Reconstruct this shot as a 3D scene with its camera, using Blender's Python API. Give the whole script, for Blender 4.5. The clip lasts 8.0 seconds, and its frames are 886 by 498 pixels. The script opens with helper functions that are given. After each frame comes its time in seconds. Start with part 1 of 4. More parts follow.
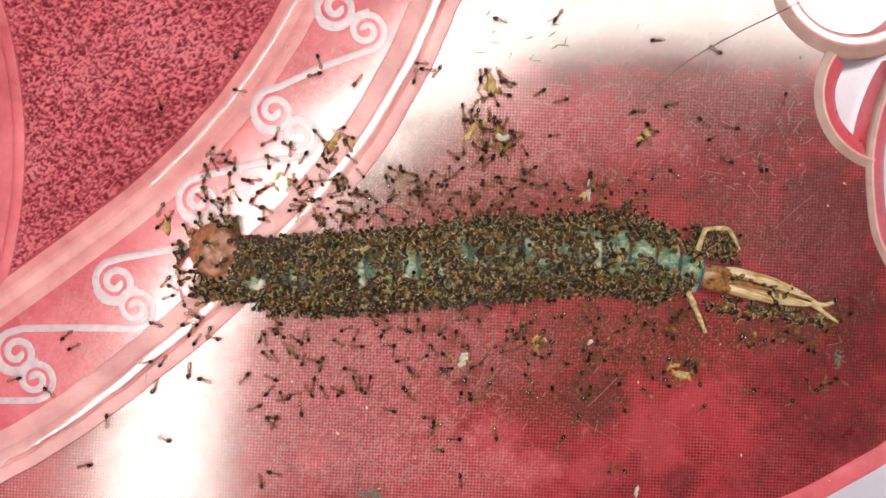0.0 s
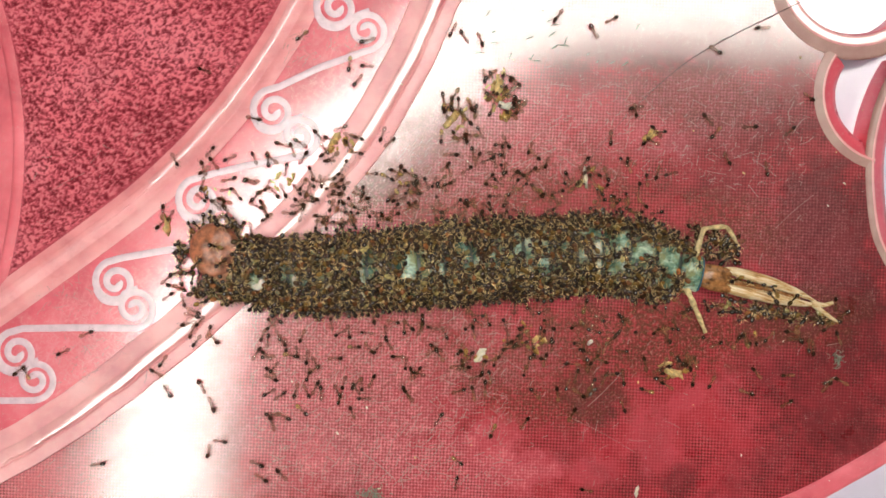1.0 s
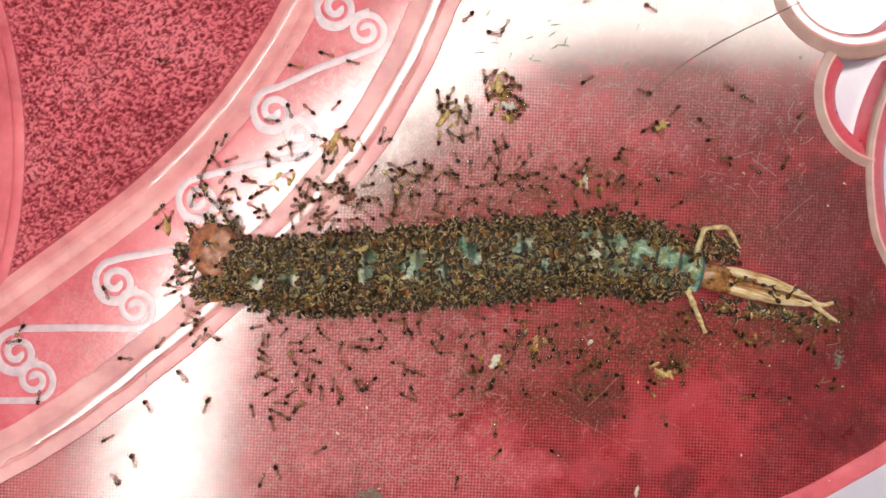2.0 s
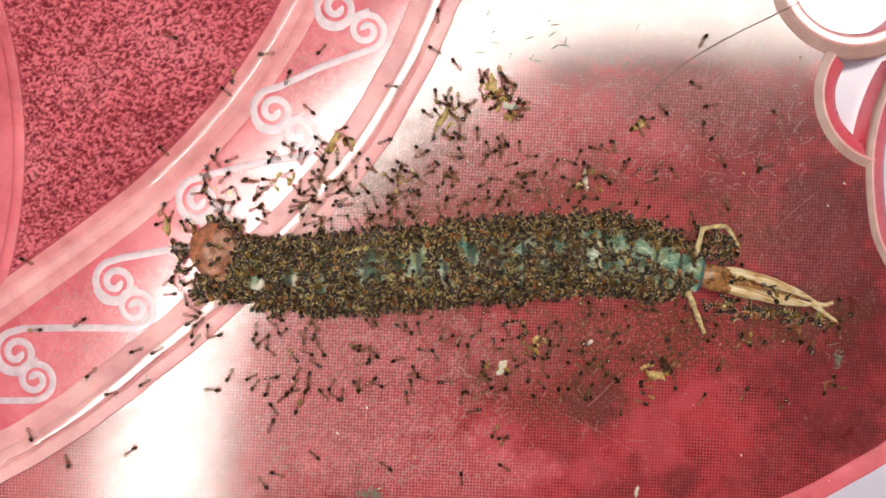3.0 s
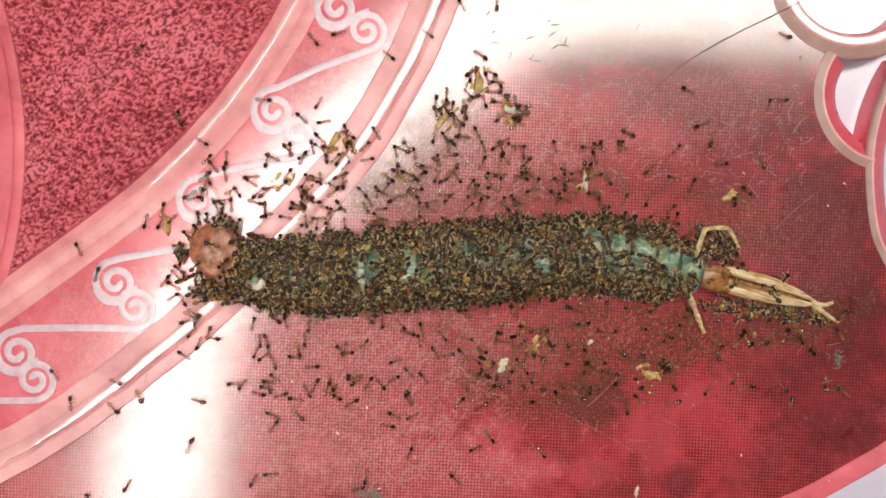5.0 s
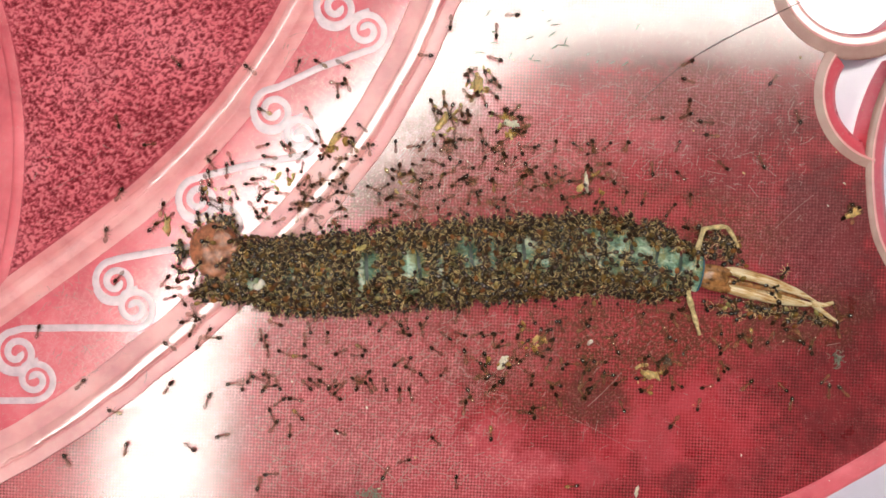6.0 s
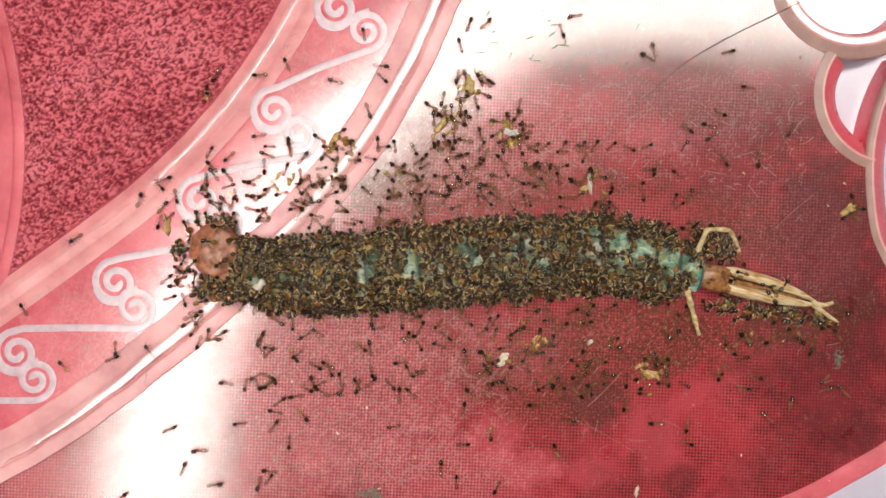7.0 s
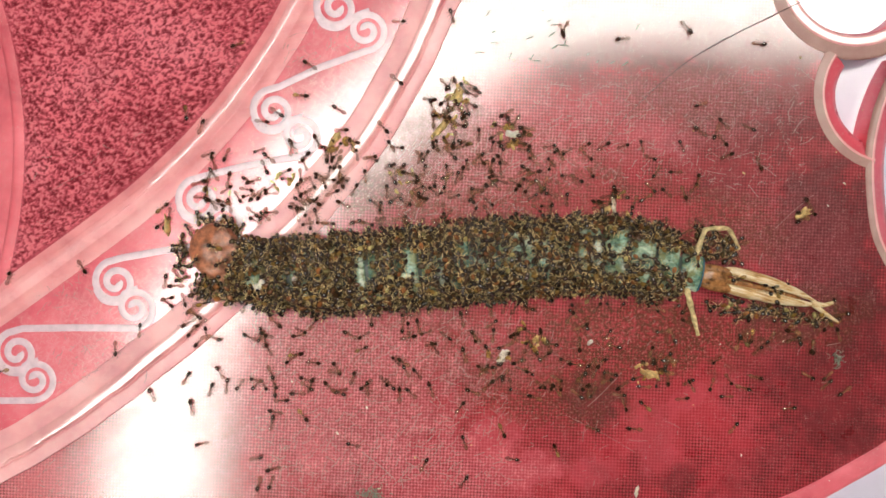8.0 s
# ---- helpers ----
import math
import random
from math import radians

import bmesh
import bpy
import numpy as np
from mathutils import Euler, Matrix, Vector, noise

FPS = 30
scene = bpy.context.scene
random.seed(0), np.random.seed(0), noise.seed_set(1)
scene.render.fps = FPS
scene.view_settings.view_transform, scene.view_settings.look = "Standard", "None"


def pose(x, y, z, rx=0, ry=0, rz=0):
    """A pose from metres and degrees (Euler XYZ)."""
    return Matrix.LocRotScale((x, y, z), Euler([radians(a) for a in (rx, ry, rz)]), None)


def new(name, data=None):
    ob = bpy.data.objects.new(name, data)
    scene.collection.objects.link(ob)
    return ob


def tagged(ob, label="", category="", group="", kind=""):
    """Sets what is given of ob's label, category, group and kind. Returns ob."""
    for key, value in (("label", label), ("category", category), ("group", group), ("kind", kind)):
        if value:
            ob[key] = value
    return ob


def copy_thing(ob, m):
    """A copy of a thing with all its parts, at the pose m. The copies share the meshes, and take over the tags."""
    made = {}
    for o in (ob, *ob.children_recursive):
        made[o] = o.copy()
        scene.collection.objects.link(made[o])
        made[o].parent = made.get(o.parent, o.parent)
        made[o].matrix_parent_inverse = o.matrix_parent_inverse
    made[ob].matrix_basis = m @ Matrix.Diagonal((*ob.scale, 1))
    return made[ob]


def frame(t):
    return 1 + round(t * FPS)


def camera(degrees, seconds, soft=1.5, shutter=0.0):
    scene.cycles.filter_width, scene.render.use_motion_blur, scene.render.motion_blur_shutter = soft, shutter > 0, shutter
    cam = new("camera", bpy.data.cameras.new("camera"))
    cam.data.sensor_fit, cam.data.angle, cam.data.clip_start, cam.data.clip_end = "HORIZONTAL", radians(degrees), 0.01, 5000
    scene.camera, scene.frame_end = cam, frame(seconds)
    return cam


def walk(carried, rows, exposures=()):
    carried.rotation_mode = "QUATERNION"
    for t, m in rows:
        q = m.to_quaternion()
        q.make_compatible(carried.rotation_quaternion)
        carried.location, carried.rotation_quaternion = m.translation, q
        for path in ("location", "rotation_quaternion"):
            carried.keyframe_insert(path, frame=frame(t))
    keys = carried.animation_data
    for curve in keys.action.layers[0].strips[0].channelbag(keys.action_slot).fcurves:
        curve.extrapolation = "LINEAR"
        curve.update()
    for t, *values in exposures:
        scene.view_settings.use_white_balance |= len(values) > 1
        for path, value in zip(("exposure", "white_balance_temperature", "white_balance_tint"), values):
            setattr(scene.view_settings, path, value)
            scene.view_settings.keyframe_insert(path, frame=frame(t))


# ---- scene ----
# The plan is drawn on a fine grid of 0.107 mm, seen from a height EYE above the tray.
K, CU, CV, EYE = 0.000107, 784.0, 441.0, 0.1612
MM = 0.001


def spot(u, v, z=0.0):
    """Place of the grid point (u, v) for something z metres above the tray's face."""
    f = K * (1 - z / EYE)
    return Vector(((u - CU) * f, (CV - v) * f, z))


# ---- camera ----
cam = camera(55, 8.0, soft=1.6)
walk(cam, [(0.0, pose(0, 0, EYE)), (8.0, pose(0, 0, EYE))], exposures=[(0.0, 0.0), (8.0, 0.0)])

# ---- light ----
world = bpy.data.worlds.new("world")
scene.world = world
world.use_nodes = True
wn = world.node_tree.nodes
sky = wn.new("ShaderNodeTexSky")
sky.sky_type, sky.sun_disc = "NISHITA", False
sky.sun_elevation, sky.sun_rotation = radians(55), radians(320)
world.node_tree.links.new(sky.outputs[0], wn["Background"].inputs[0])
wn["Background"].inputs[1].default_value = 0.12

CEIL = 2.2
# area lamp standing in for the sky, behind the added roof's gap
sky_lamp = new("sky_stand_in_lamp", bpy.data.lights.new("sky_stand_in_lamp", "AREA"))
sky_lamp.data.shape = "RECTANGLE"
sky_lamp.data.size, sky_lamp.data.size_y = 2.5, 2.5
sky_lamp.data.energy = 395
sky_lamp.data.color = (1.0, 0.96, 0.865)
sky_lamp.matrix_world = pose(0.05, 0.0, CEIL + 0.12)

# ---- materials ----


def node_mat(name, rough=0.4, ior=1.5):
    m = bpy.data.materials.new(name)
    m.use_nodes = True
    b = m.node_tree.nodes["Principled BSDF"]
    b.inputs["Roughness"].default_value = rough
    b.inputs["IOR"].default_value = ior
    return m, m.node_tree.nodes, m.node_tree.links, b


def coords(nodes, links, scale=(1, 1, 1), turn=0.0):
    tc = nodes.new("ShaderNodeTexCoord")
    mp = nodes.new("ShaderNodeMapping")
    mp.vector_type = "TEXTURE"
    mp.inputs["Scale"].default_value = [1 / q for q in scale]
    mp.inputs["Rotation"].default_value = (0, 0, radians(turn))
    links.new(tc.outputs["Object"], mp.inputs[0])
    return mp.outputs[0]


def noise_tex(nodes, links, vec, scale, detail=3.0, rough=0.55, distort=0.0):
    n = nodes.new("ShaderNodeTexNoise")
    n.inputs["Scale"].default_value = scale
    n.inputs["Detail"].default_value = detail
    n.inputs["Roughness"].default_value = rough
    n.inputs["Distortion"].default_value = distort
    links.new(vec, n.inputs["Vector"])
    return n.outputs[0]


def ramp(nodes, links, fac, stops):
    r = nodes.new("ShaderNodeValToRGB")
    while len(r.color_ramp.elements) < len(stops):
        r.color_ramp.elements.new(0.5)
    for e, (p, c) in zip(r.color_ramp.elements, stops):
        e.position = p
        e.color = (*c, 1) if len(c) == 3 else c
    links.new(fac, r.inputs[0])
    return r.outputs[0]


def grey(a):
    return (a, a, a)


def mix(nodes, links, fac, a, b, blend="MIX"):
    m = nodes.new("ShaderNodeMix")
    m.data_type, m.blend_type = "RGBA", blend
    if isinstance(fac, float):
        m.inputs[0].default_value = fac
    else:
        links.new(fac, m.inputs[0])
    for sock, val in ((m.inputs[6], a), (m.inputs[7], b)):
        if isinstance(val, tuple):
            sock.default_value = (*val, 1)
        else:
            links.new(val, sock)
    return m.outputs[2]


def math_node(nodes, links, op, a, b=None, c=None):
    m = nodes.new("ShaderNodeMath")
    m.operation = op
    for sock, val in zip(m.inputs, (a, b, c)):
        if val is None:
            continue
        if isinstance(val, (int, float)):
            sock.default_value = val
        else:
            links.new(val, sock)
    return m.outputs[0]


def bump(nodes, links, bsdf, height, strength, dist):
    b = nodes.new("ShaderNodeBump")
    b.inputs["Strength"].default_value = strength
    b.inputs["Distance"].default_value = dist
    links.new(height, b.inputs["Height"])
    links.new(b.outputs[0], bsdf.inputs["Normal"])


def hairlines(nodes, links, scale, thin, stretch, turn, seed):
    """A mask of fine curved scratches."""
    v = coords(nodes, links, (1, stretch, 1), turn)
    n = nodes.new("ShaderNodeTexNoise")
    n.noise_dimensions = "4D"
    n.inputs["W"].default_value = seed
    n.inputs["Scale"].default_value = scale
    n.inputs["Detail"].default_value = 2.0
    links.new(v, n.inputs["Vector"])
    d = math_node(nodes, links, "ABSOLUTE", math_node(nodes, links, "SUBTRACT", n.outputs[0], 0.5))
    line = math_node(nodes, links, "LESS_THAN", d, thin)
    gate = nodes.new("ShaderNodeTexNoise")
    gate.noise_dimensions = "4D"
    gate.inputs["W"].default_value = seed + 5.3
    gate.inputs["Scale"].default_value = scale * 1.7
    links.new(coords(nodes, links), gate.inputs["Vector"])
    return math_node(nodes, links, "MULTIPLY", line, math_node(nodes, links, "GREATER_THAN", gate.outputs[0], 0.53))


RAGGED = {}  # one ragged noise for all patches of a material


def spot_mask(n, l, u, v, ru, rv, turn):
    """A ragged soft patch round a grid point."""
    key = n.id_data.as_pointer()
    if key not in RAGGED:
        tc = n.new("ShaderNodeTexCoord")
        rag = noise_tex(n, l, tc.outputs["Object"], 230, 4, 0.65)
        RAGGED[key] = tc, math_node(n, l, "MULTIPLY_ADD", rag, 1.6, -0.8)
    tc, rag = RAGGED[key]
    mp = n.new("ShaderNodeMapping")
    mp.vector_type = "TEXTURE"
    mp.inputs["Location"].default_value = spot(u, v)
    mp.inputs["Rotation"].default_value = (0, 0, radians(turn))
    mp.inputs["Scale"].default_value = (ru * K, rv * K, 1)
    l.new(tc.outputs["Object"], mp.inputs[0])
    ln = n.new("ShaderNodeVectorMath")
    ln.operation = "LENGTH"
    l.new(mp.outputs[0], ln.inputs[0])
    d = math_node(n, l, "ADD", ln.outputs["Value"], rag)
    fade = n.new("ShaderNodeMath")
    fade.operation, fade.use_clamp = "MULTIPLY_ADD", True
    l.new(d, fade.inputs[0])
    fade.inputs[1].default_value, fade.inputs[2].default_value = -1 / 0.43, 0.98 / 0.43
    return fade.outputs[0]


PINK = (0.50, 0.033, 0.048)


def plastic(name, grid=0.0, scratch=0.5, dirt=0.4, rough=0.4, tone=PINK, ior=1.5, pebble=0.0, coat=1.0, relief=0.1, gloss=(0.16, 0.08), stains_and_shade=(), clean=(), scuffs=(), flecks=(), glare_tints=()):
    m, n, l, b = node_mat(name, rough, ior)
    b.inputs["Coat Weight"].default_value = coat
    b.inputs["Coat IOR"].default_value = 1.68
    b.inputs["Specular IOR Level"].default_value = 0.2
    smear = noise_tex(n, l, coords(n, l, (1, 2.2, 1), 25), 170, 5, 0.65, 0.5)
    l.new(ramp(n, l, smear, [(0.3, grey(gloss[0])), (0.7, grey(gloss[1]))]), b.inputs["Coat Roughness"])
    shine = ramp(n, l, smear, [(0.28, grey(0.82 * coat)), (0.55, grey(coat))])
    film = None
    v = coords(n, l)
    big = noise_tex(n, l, v, 45, 3, 0.55)
    mid = noise_tex(n, l, v, 420, 3, 0.6)
    dark = tuple(t * d for t, d in zip(tone, (0.66, 0.42, 0.5)))
    lite = tuple(min(1, t * g) for t, g in zip(tone, (1.2, 2.5, 2.3) if grid else (1.22, 1.9, 1.75)))
    col = ramp(n, l, big, [(0.34, dark), (0.52, tone), (0.7, lite)])
    col = mix(n, l, math_node(n, l, "MULTIPLY", mid, 0.45), col, lite)
    # grimy patches
    patch = ramp(n, l, noise_tex(n, l, v, 62, 4, 0.6, 0.6), [(0.52, grey(0)), (0.68, grey(1))])
    col = mix(n, l, math_node(n, l, "MULTIPLY", patch, dirt), col, (0.10, 0.028, 0.030))
    mottle = ramp(n, l, noise_tex(n, l, v, 190, 4, 0.65, 0.8), [(0.46, grey(0)), (0.66, grey(1))])
    col = mix(n, l, math_node(n, l, "MULTIPLY", mottle, dirt * 0.75), col, dark)
    height = mid
    if grid:
        # woven emboss: tiny pits on a square lattice, dirt and shade in their colour
        g = coords(n, l, turn=-2.5)
        sep = n.new("ShaderNodeSeparateXYZ")
        l.new(g, sep.inputs[0])
        wob = noise_tex(n, l, v, 160, 2)
        fine_wob = noise_tex(n, l, v, 900, 2)
        wob = math_node(n, l, "MULTIPLY_ADD", fine_wob, 0.55, wob)
        w = 2 * math.pi / 0.00061
        sx = math_node(n, l, "SINE", math_node(n, l, "MULTIPLY_ADD", sep.outputs[0], w, math_node(n, l, "MULTIPLY", wob, 2.4)))
        sy = math_node(n, l, "SINE", math_node(n, l, "MULTIPLY_ADD", sep.outputs[1], w, math_node(n, l, "MULTIPLY", wob, 2.0)))
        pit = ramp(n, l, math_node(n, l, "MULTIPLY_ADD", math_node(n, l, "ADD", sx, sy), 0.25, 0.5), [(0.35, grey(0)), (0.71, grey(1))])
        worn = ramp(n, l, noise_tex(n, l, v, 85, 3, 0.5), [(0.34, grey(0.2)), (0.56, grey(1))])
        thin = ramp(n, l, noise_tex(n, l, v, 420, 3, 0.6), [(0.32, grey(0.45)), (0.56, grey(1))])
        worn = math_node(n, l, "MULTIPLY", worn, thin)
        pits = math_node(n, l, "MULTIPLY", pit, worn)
        for su, sv, ru, rv, turn in clean:
            m0 = spot_mask(n, l, su, sv, ru, rv, turn)
            pits = math_node(n, l, "MULTIPLY", pits, math_node(n, l, "SUBTRACT", 1.0, math_node(n, l, "MULTIPLY", m0, 0.9)))
            col = mix(n, l, math_node(n, l, "MULTIPLY", m0, 0.4), col, lite)
        for su, sv, ru, rv, turn, amount in glare_tints:
            # glare edge painted in: darker base, pits hidden, so the reflection greys
            m0 = math_node(n, l, "MULTIPLY", spot_mask(n, l, su, sv, ru, rv, turn), amount)
            pits = math_node(n, l, "MULTIPLY", pits, math_node(n, l, "SUBTRACT", 1.0, m0))
            pit = math_node(n, l, "MAXIMUM", pit, m0)
            col = mix(n, l, m0, col, (0.20, 0.045, 0.042))
        # ribs lighter, pits darker: relief shading carried by colour, the bump is slight
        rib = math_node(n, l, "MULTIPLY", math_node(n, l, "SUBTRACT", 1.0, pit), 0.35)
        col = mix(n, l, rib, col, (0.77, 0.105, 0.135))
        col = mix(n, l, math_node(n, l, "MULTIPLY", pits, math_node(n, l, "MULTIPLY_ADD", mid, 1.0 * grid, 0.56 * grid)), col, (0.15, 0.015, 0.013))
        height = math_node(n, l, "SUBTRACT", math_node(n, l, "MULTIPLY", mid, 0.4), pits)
    # dark patches: dirt, and shade put into the colour
    for su, sv, ru, rv, turn, amount in stains_and_shade:
        k = math_node(n, l, "MULTIPLY", spot_mask(n, l, su, sv, ru, rv, turn), amount * 0.72)
        col = mix(n, l, k, col, (0.095, 0.019, 0.020))
        film = k if film is None else math_node(n, l, "MAXIMUM", film, k)
    if flecks:
        # brown and pale mottling in place of indistinct ants, thick where they feed
        fine = ramp(n, l, noise_tex(n, l, v, 1150, 4, 0.75, 0.3), [(0.44, grey(0)), (0.54, grey(1))])
        pale = ramp(n, l, noise_tex(n, l, coords(n, l, (1, 1.3, 1), 40), 1900, 2, 0.6), [(0.58, grey(0)), (0.66, grey(1))])
        for su, sv, ru, rv, turn, amount in flecks:
            k = math_node(n, l, "MULTIPLY", spot_mask(n, l, su, sv, ru, rv, turn), amount)
            k2 = math_node(n, l, "MULTIPLY", k, math_node(n, l, "MULTIPLY_ADD", fine, 0.75, 0.25))
            col = mix(n, l, k2, col, (0.130, 0.036, 0.018))
            film = k2 if film is None else math_node(n, l, "MAXIMUM", film, k2)
            col = mix(n, l, math_node(n, l, "MULTIPLY", k, math_node(n, l, "MULTIPLY", pale, 0.5)), col, (0.80, 0.30, 0.26))
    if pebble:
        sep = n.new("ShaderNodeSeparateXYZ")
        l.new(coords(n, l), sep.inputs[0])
        # shade painted by height: hollows darker, tops paler
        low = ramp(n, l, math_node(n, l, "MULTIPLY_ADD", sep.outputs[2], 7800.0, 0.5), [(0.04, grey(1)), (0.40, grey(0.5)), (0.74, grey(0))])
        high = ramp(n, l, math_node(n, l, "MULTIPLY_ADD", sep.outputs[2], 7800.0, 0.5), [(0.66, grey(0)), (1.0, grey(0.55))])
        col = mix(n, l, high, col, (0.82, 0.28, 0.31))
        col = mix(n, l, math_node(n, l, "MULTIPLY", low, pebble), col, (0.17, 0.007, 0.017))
    for sc, thin, st, turn, seed in ((220, 0.0020, 5.0, 35, 1.0), (300, 0.0024, 6.0, -50, 4.0), (150, 0.0015, 4.0, 80, 9.0), (420, 0.003, 5.0, 10, 14.0)):
        h = hairlines(n, l, sc, thin, st, turn, seed)
        col = mix(n, l, math_node(n, l, "MULTIPLY", h, scratch), col, (0.78, 0.50, 0.46))
    if scuffs:
        fibre = None
        for turn, sc in ((30, 900), (-40, 1100), (75, 800)):
            f = ramp(n, l, noise_tex(n, l, coords(n, l, (0.24, 1, 1), turn), sc * 2.2, 3, 0.7), [(0.52, grey(0)), (0.68, grey(1))])
            fibre = f if fibre is None else math_node(n, l, "MAXIMUM", fibre, f)
        for su, sv, ru, rv, turn, amount in scuffs:
            k = math_node(n, l, "MULTIPLY", spot_mask(n, l, su, sv, ru, rv, turn), math_node(n, l, "MULTIPLY_ADD", fibre, 0.85, 0.3))
            if grid:
                # wear takes the ribs, not the pits between them
                k = math_node(n, l, "MULTIPLY", k, math_node(n, l, "MULTIPLY_ADD", pit, -0.9, 1.25))
            col = mix(n, l, math_node(n, l, "MULTIPLY", k, amount), col, (0.88, 0.27, 0.31))
    if film is not None:
        # stained, darkened and mottled patches are dull
        shine = math_node(n, l, "MULTIPLY", shine, math_node(n, l, "MULTIPLY_ADD", film, -0.85, 1.0))
    l.new(shine, b.inputs["Coat Weight"])
    l.new(col, b.inputs["Base Color"])
    l.new(ramp(n, l, noise_tex(n, l, v, 240, 3), [(0.3, grey(rough * 0.75)), (0.75, grey(rough * 1.3))]), b.inputs["Roughness"])
    bump(n, l, b, height, relief, 0.00006)
    return m


def simple(name, tone, rough=0.4, vary=0.35, scale=900.0, ior=1.5, random_mix=0.0, bump_d=0.00008, sss=0.0, clear=0.0, island=0.0):
    m, n, l, b = node_mat(name, rough, ior)
    b.inputs["Alpha"].default_value = 1 - clear
    v = coords(n, l)
    f = noise_tex(n, l, v, scale, 4, 0.6)
    lo = tuple(t * (1 - vary) for t in tone)
    hi = tuple(min(1, t * (1 + vary)) for t in tone)
    col = ramp(n, l, f, [(0.3, lo), (0.7, hi)])
    if random_mix:
        oi = n.new("ShaderNodeObjectInfo")
        r = math_node(n, l, "MULTIPLY_ADD", oi.outputs["Random"], random_mix * 2, 1 - random_mix)
        gm = n.new("ShaderNodeHueSaturation")
        l.new(col, gm.inputs["Color"])
        l.new(r, gm.inputs["Value"])
        col = gm.outputs[0]
    if island:
        ge = n.new("ShaderNodeNewGeometry")
        hs = n.new("ShaderNodeHueSaturation")
        l.new(col, hs.inputs["Color"])
        l.new(math_node(n, l, "MULTIPLY_ADD", ge.outputs["Random Per Island"], island * 2, 1 - island), hs.inputs["Value"])
        col = hs.outputs[0]
    l.new(col, b.inputs["Base Color"])
    if sss:
        b.inputs["Subsurface Weight"].default_value = sss
        b.inputs["Subsurface Radius"].default_value = (0.0006, 0.0004, 0.0002)
    bump(n, l, b, f, 0.25, bump_d)
    return m


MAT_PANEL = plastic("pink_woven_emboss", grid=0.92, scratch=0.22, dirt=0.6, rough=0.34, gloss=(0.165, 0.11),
                    scuffs=((600, 690, 280, 220, 20, 0.75), (850, 260, 220, 110, 10, 0.6), (1190, 200, 280, 100, 10, 0.35), (780, 840, 230, 100, 0, 0.6), (900, 620, 120, 80, 0, 0.3), (1400, 430, 170, 160, 0, 0.2), (90, 860, 200, 90, 0, 0.5)),
                    flecks=((1130, 595, 280, 80, 0, 0.95), (860, 310, 300, 100, 5, 0.8), (800, 235, 130, 60, 0, 0.7), (700, 340, 130, 60, 0, 0.7), (1290, 410, 130, 80, 0, 0.8), (1420, 565, 130, 70, 10, 0.8), (680, 610, 280, 100, 0, 0.8), (640, 760, 200, 110, 20, 0.45), (960, 690, 200, 80, -10, 0.7), (1220, 170, 180, 70, 0, 0.55), (1080, 350, 200, 50, 0, 0.3)),
                    glare_tints=((1160, 75, 330, 66, 0, 0.9), (1330, 85, 170, 62, 0, 0.85), (1420, 70, 80, 70, 0, 0.85), (980, 70, 130, 60, -20, 0.75), (715, 275, 80, 130, -40, 0.85), (780, 190, 90, 80, -40, 0.8), (395, 760, 45, 190, 0, 0.5), (1400, 130, 60, 60, 0, 0.6)),
                    # stains; those on the right also paint in the light falloff there
                    stains_and_shade=((1330, 270, 260, 110, 0, 0.4), (1500, 330, 120, 120, 0, 0.45), (1450, 420, 150, 130, 0, 0.8), (1500, 700, 130, 130, 20, 0.4), (1050, 708, 80, 60, -28, 0.9), (1200, 856, 50, 40, 0, 0.75), (1430, 560, 150, 60, 10, 0.85), (1530, 560, 90, 120, 0, 0.75), (1420, 800, 180, 80, 25, 0.55), (1540, 760, 80, 70, 25, 0.3), (1330, 330, 130, 50, -10, 0.35), (780, 300, 120, 40, 10, 0.2), (1240, 165, 160, 70, -15, 0.9), (1300, 235, 170, 60, 0, 0.5), (1400, 190, 80, 80, 0, 0.5), (1020, 135, 80, 30, -10, 0.5), (850, 665, 80, 34, 0, 0.45),
                            (1470, 430, 110, 190, 20, 0.7), (1460, 700, 160, 130, 20, 0.4), (1320, 420, 90, 70, 0, 0.3), (860, 290, 130, 70, 0, 0.25), (1380, 640, 120, 60, 10, 0.55), (1080, 870, 60, 50, 0, 0.3)),
                    clean=((880, 770, 60, 60, 0), (700, 640, 50, 24, 10), (560, 800, 50, 40, 0), (1160, 780, 62, 90, 20), (1215, 705, 60, 26, 35), (1044, 838, 60, 36, 0), (1090, 590, 70, 26, 5), (1170, 245, 75, 40, -15), (930, 830, 85, 50, 0), (1010, 300, 40, 60, 30)))
MAT_BAND = plastic("pink_smooth_scuffed", scratch=0.6, dirt=0.12, rough=0.34, tone=(0.82, 0.105, 0.152),
                   scuffs=((560, 110, 120, 120, 0, 0.5), (150, 600, 220, 110, 30, 0.7), (320, 400, 120, 120, 0, 0.6), (-20, 250, 80, 300, 0, 0.3)))
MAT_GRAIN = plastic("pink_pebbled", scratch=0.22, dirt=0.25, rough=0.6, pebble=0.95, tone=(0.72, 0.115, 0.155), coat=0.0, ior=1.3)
MAT_SIDE = plastic("pink_dull_side", scratch=0.4, dirt=0.2, rough=0.55, tone=(0.80, 0.13, 0.17), coat=0.25, gloss=(0.4, 0.3))
MAT_RIM = plastic("pink_rim", scratch=0.35, dirt=0.1, rough=0.35, tone=(0.87, 0.31, 0.33), gloss=(0.2, 0.12))
MAT_PALE_RIM = plastic("pale_worn_rim", scratch=0.3, dirt=0.12, rough=0.35, tone=(0.88, 0.36, 0.37), gloss=(0.13, 0.07))
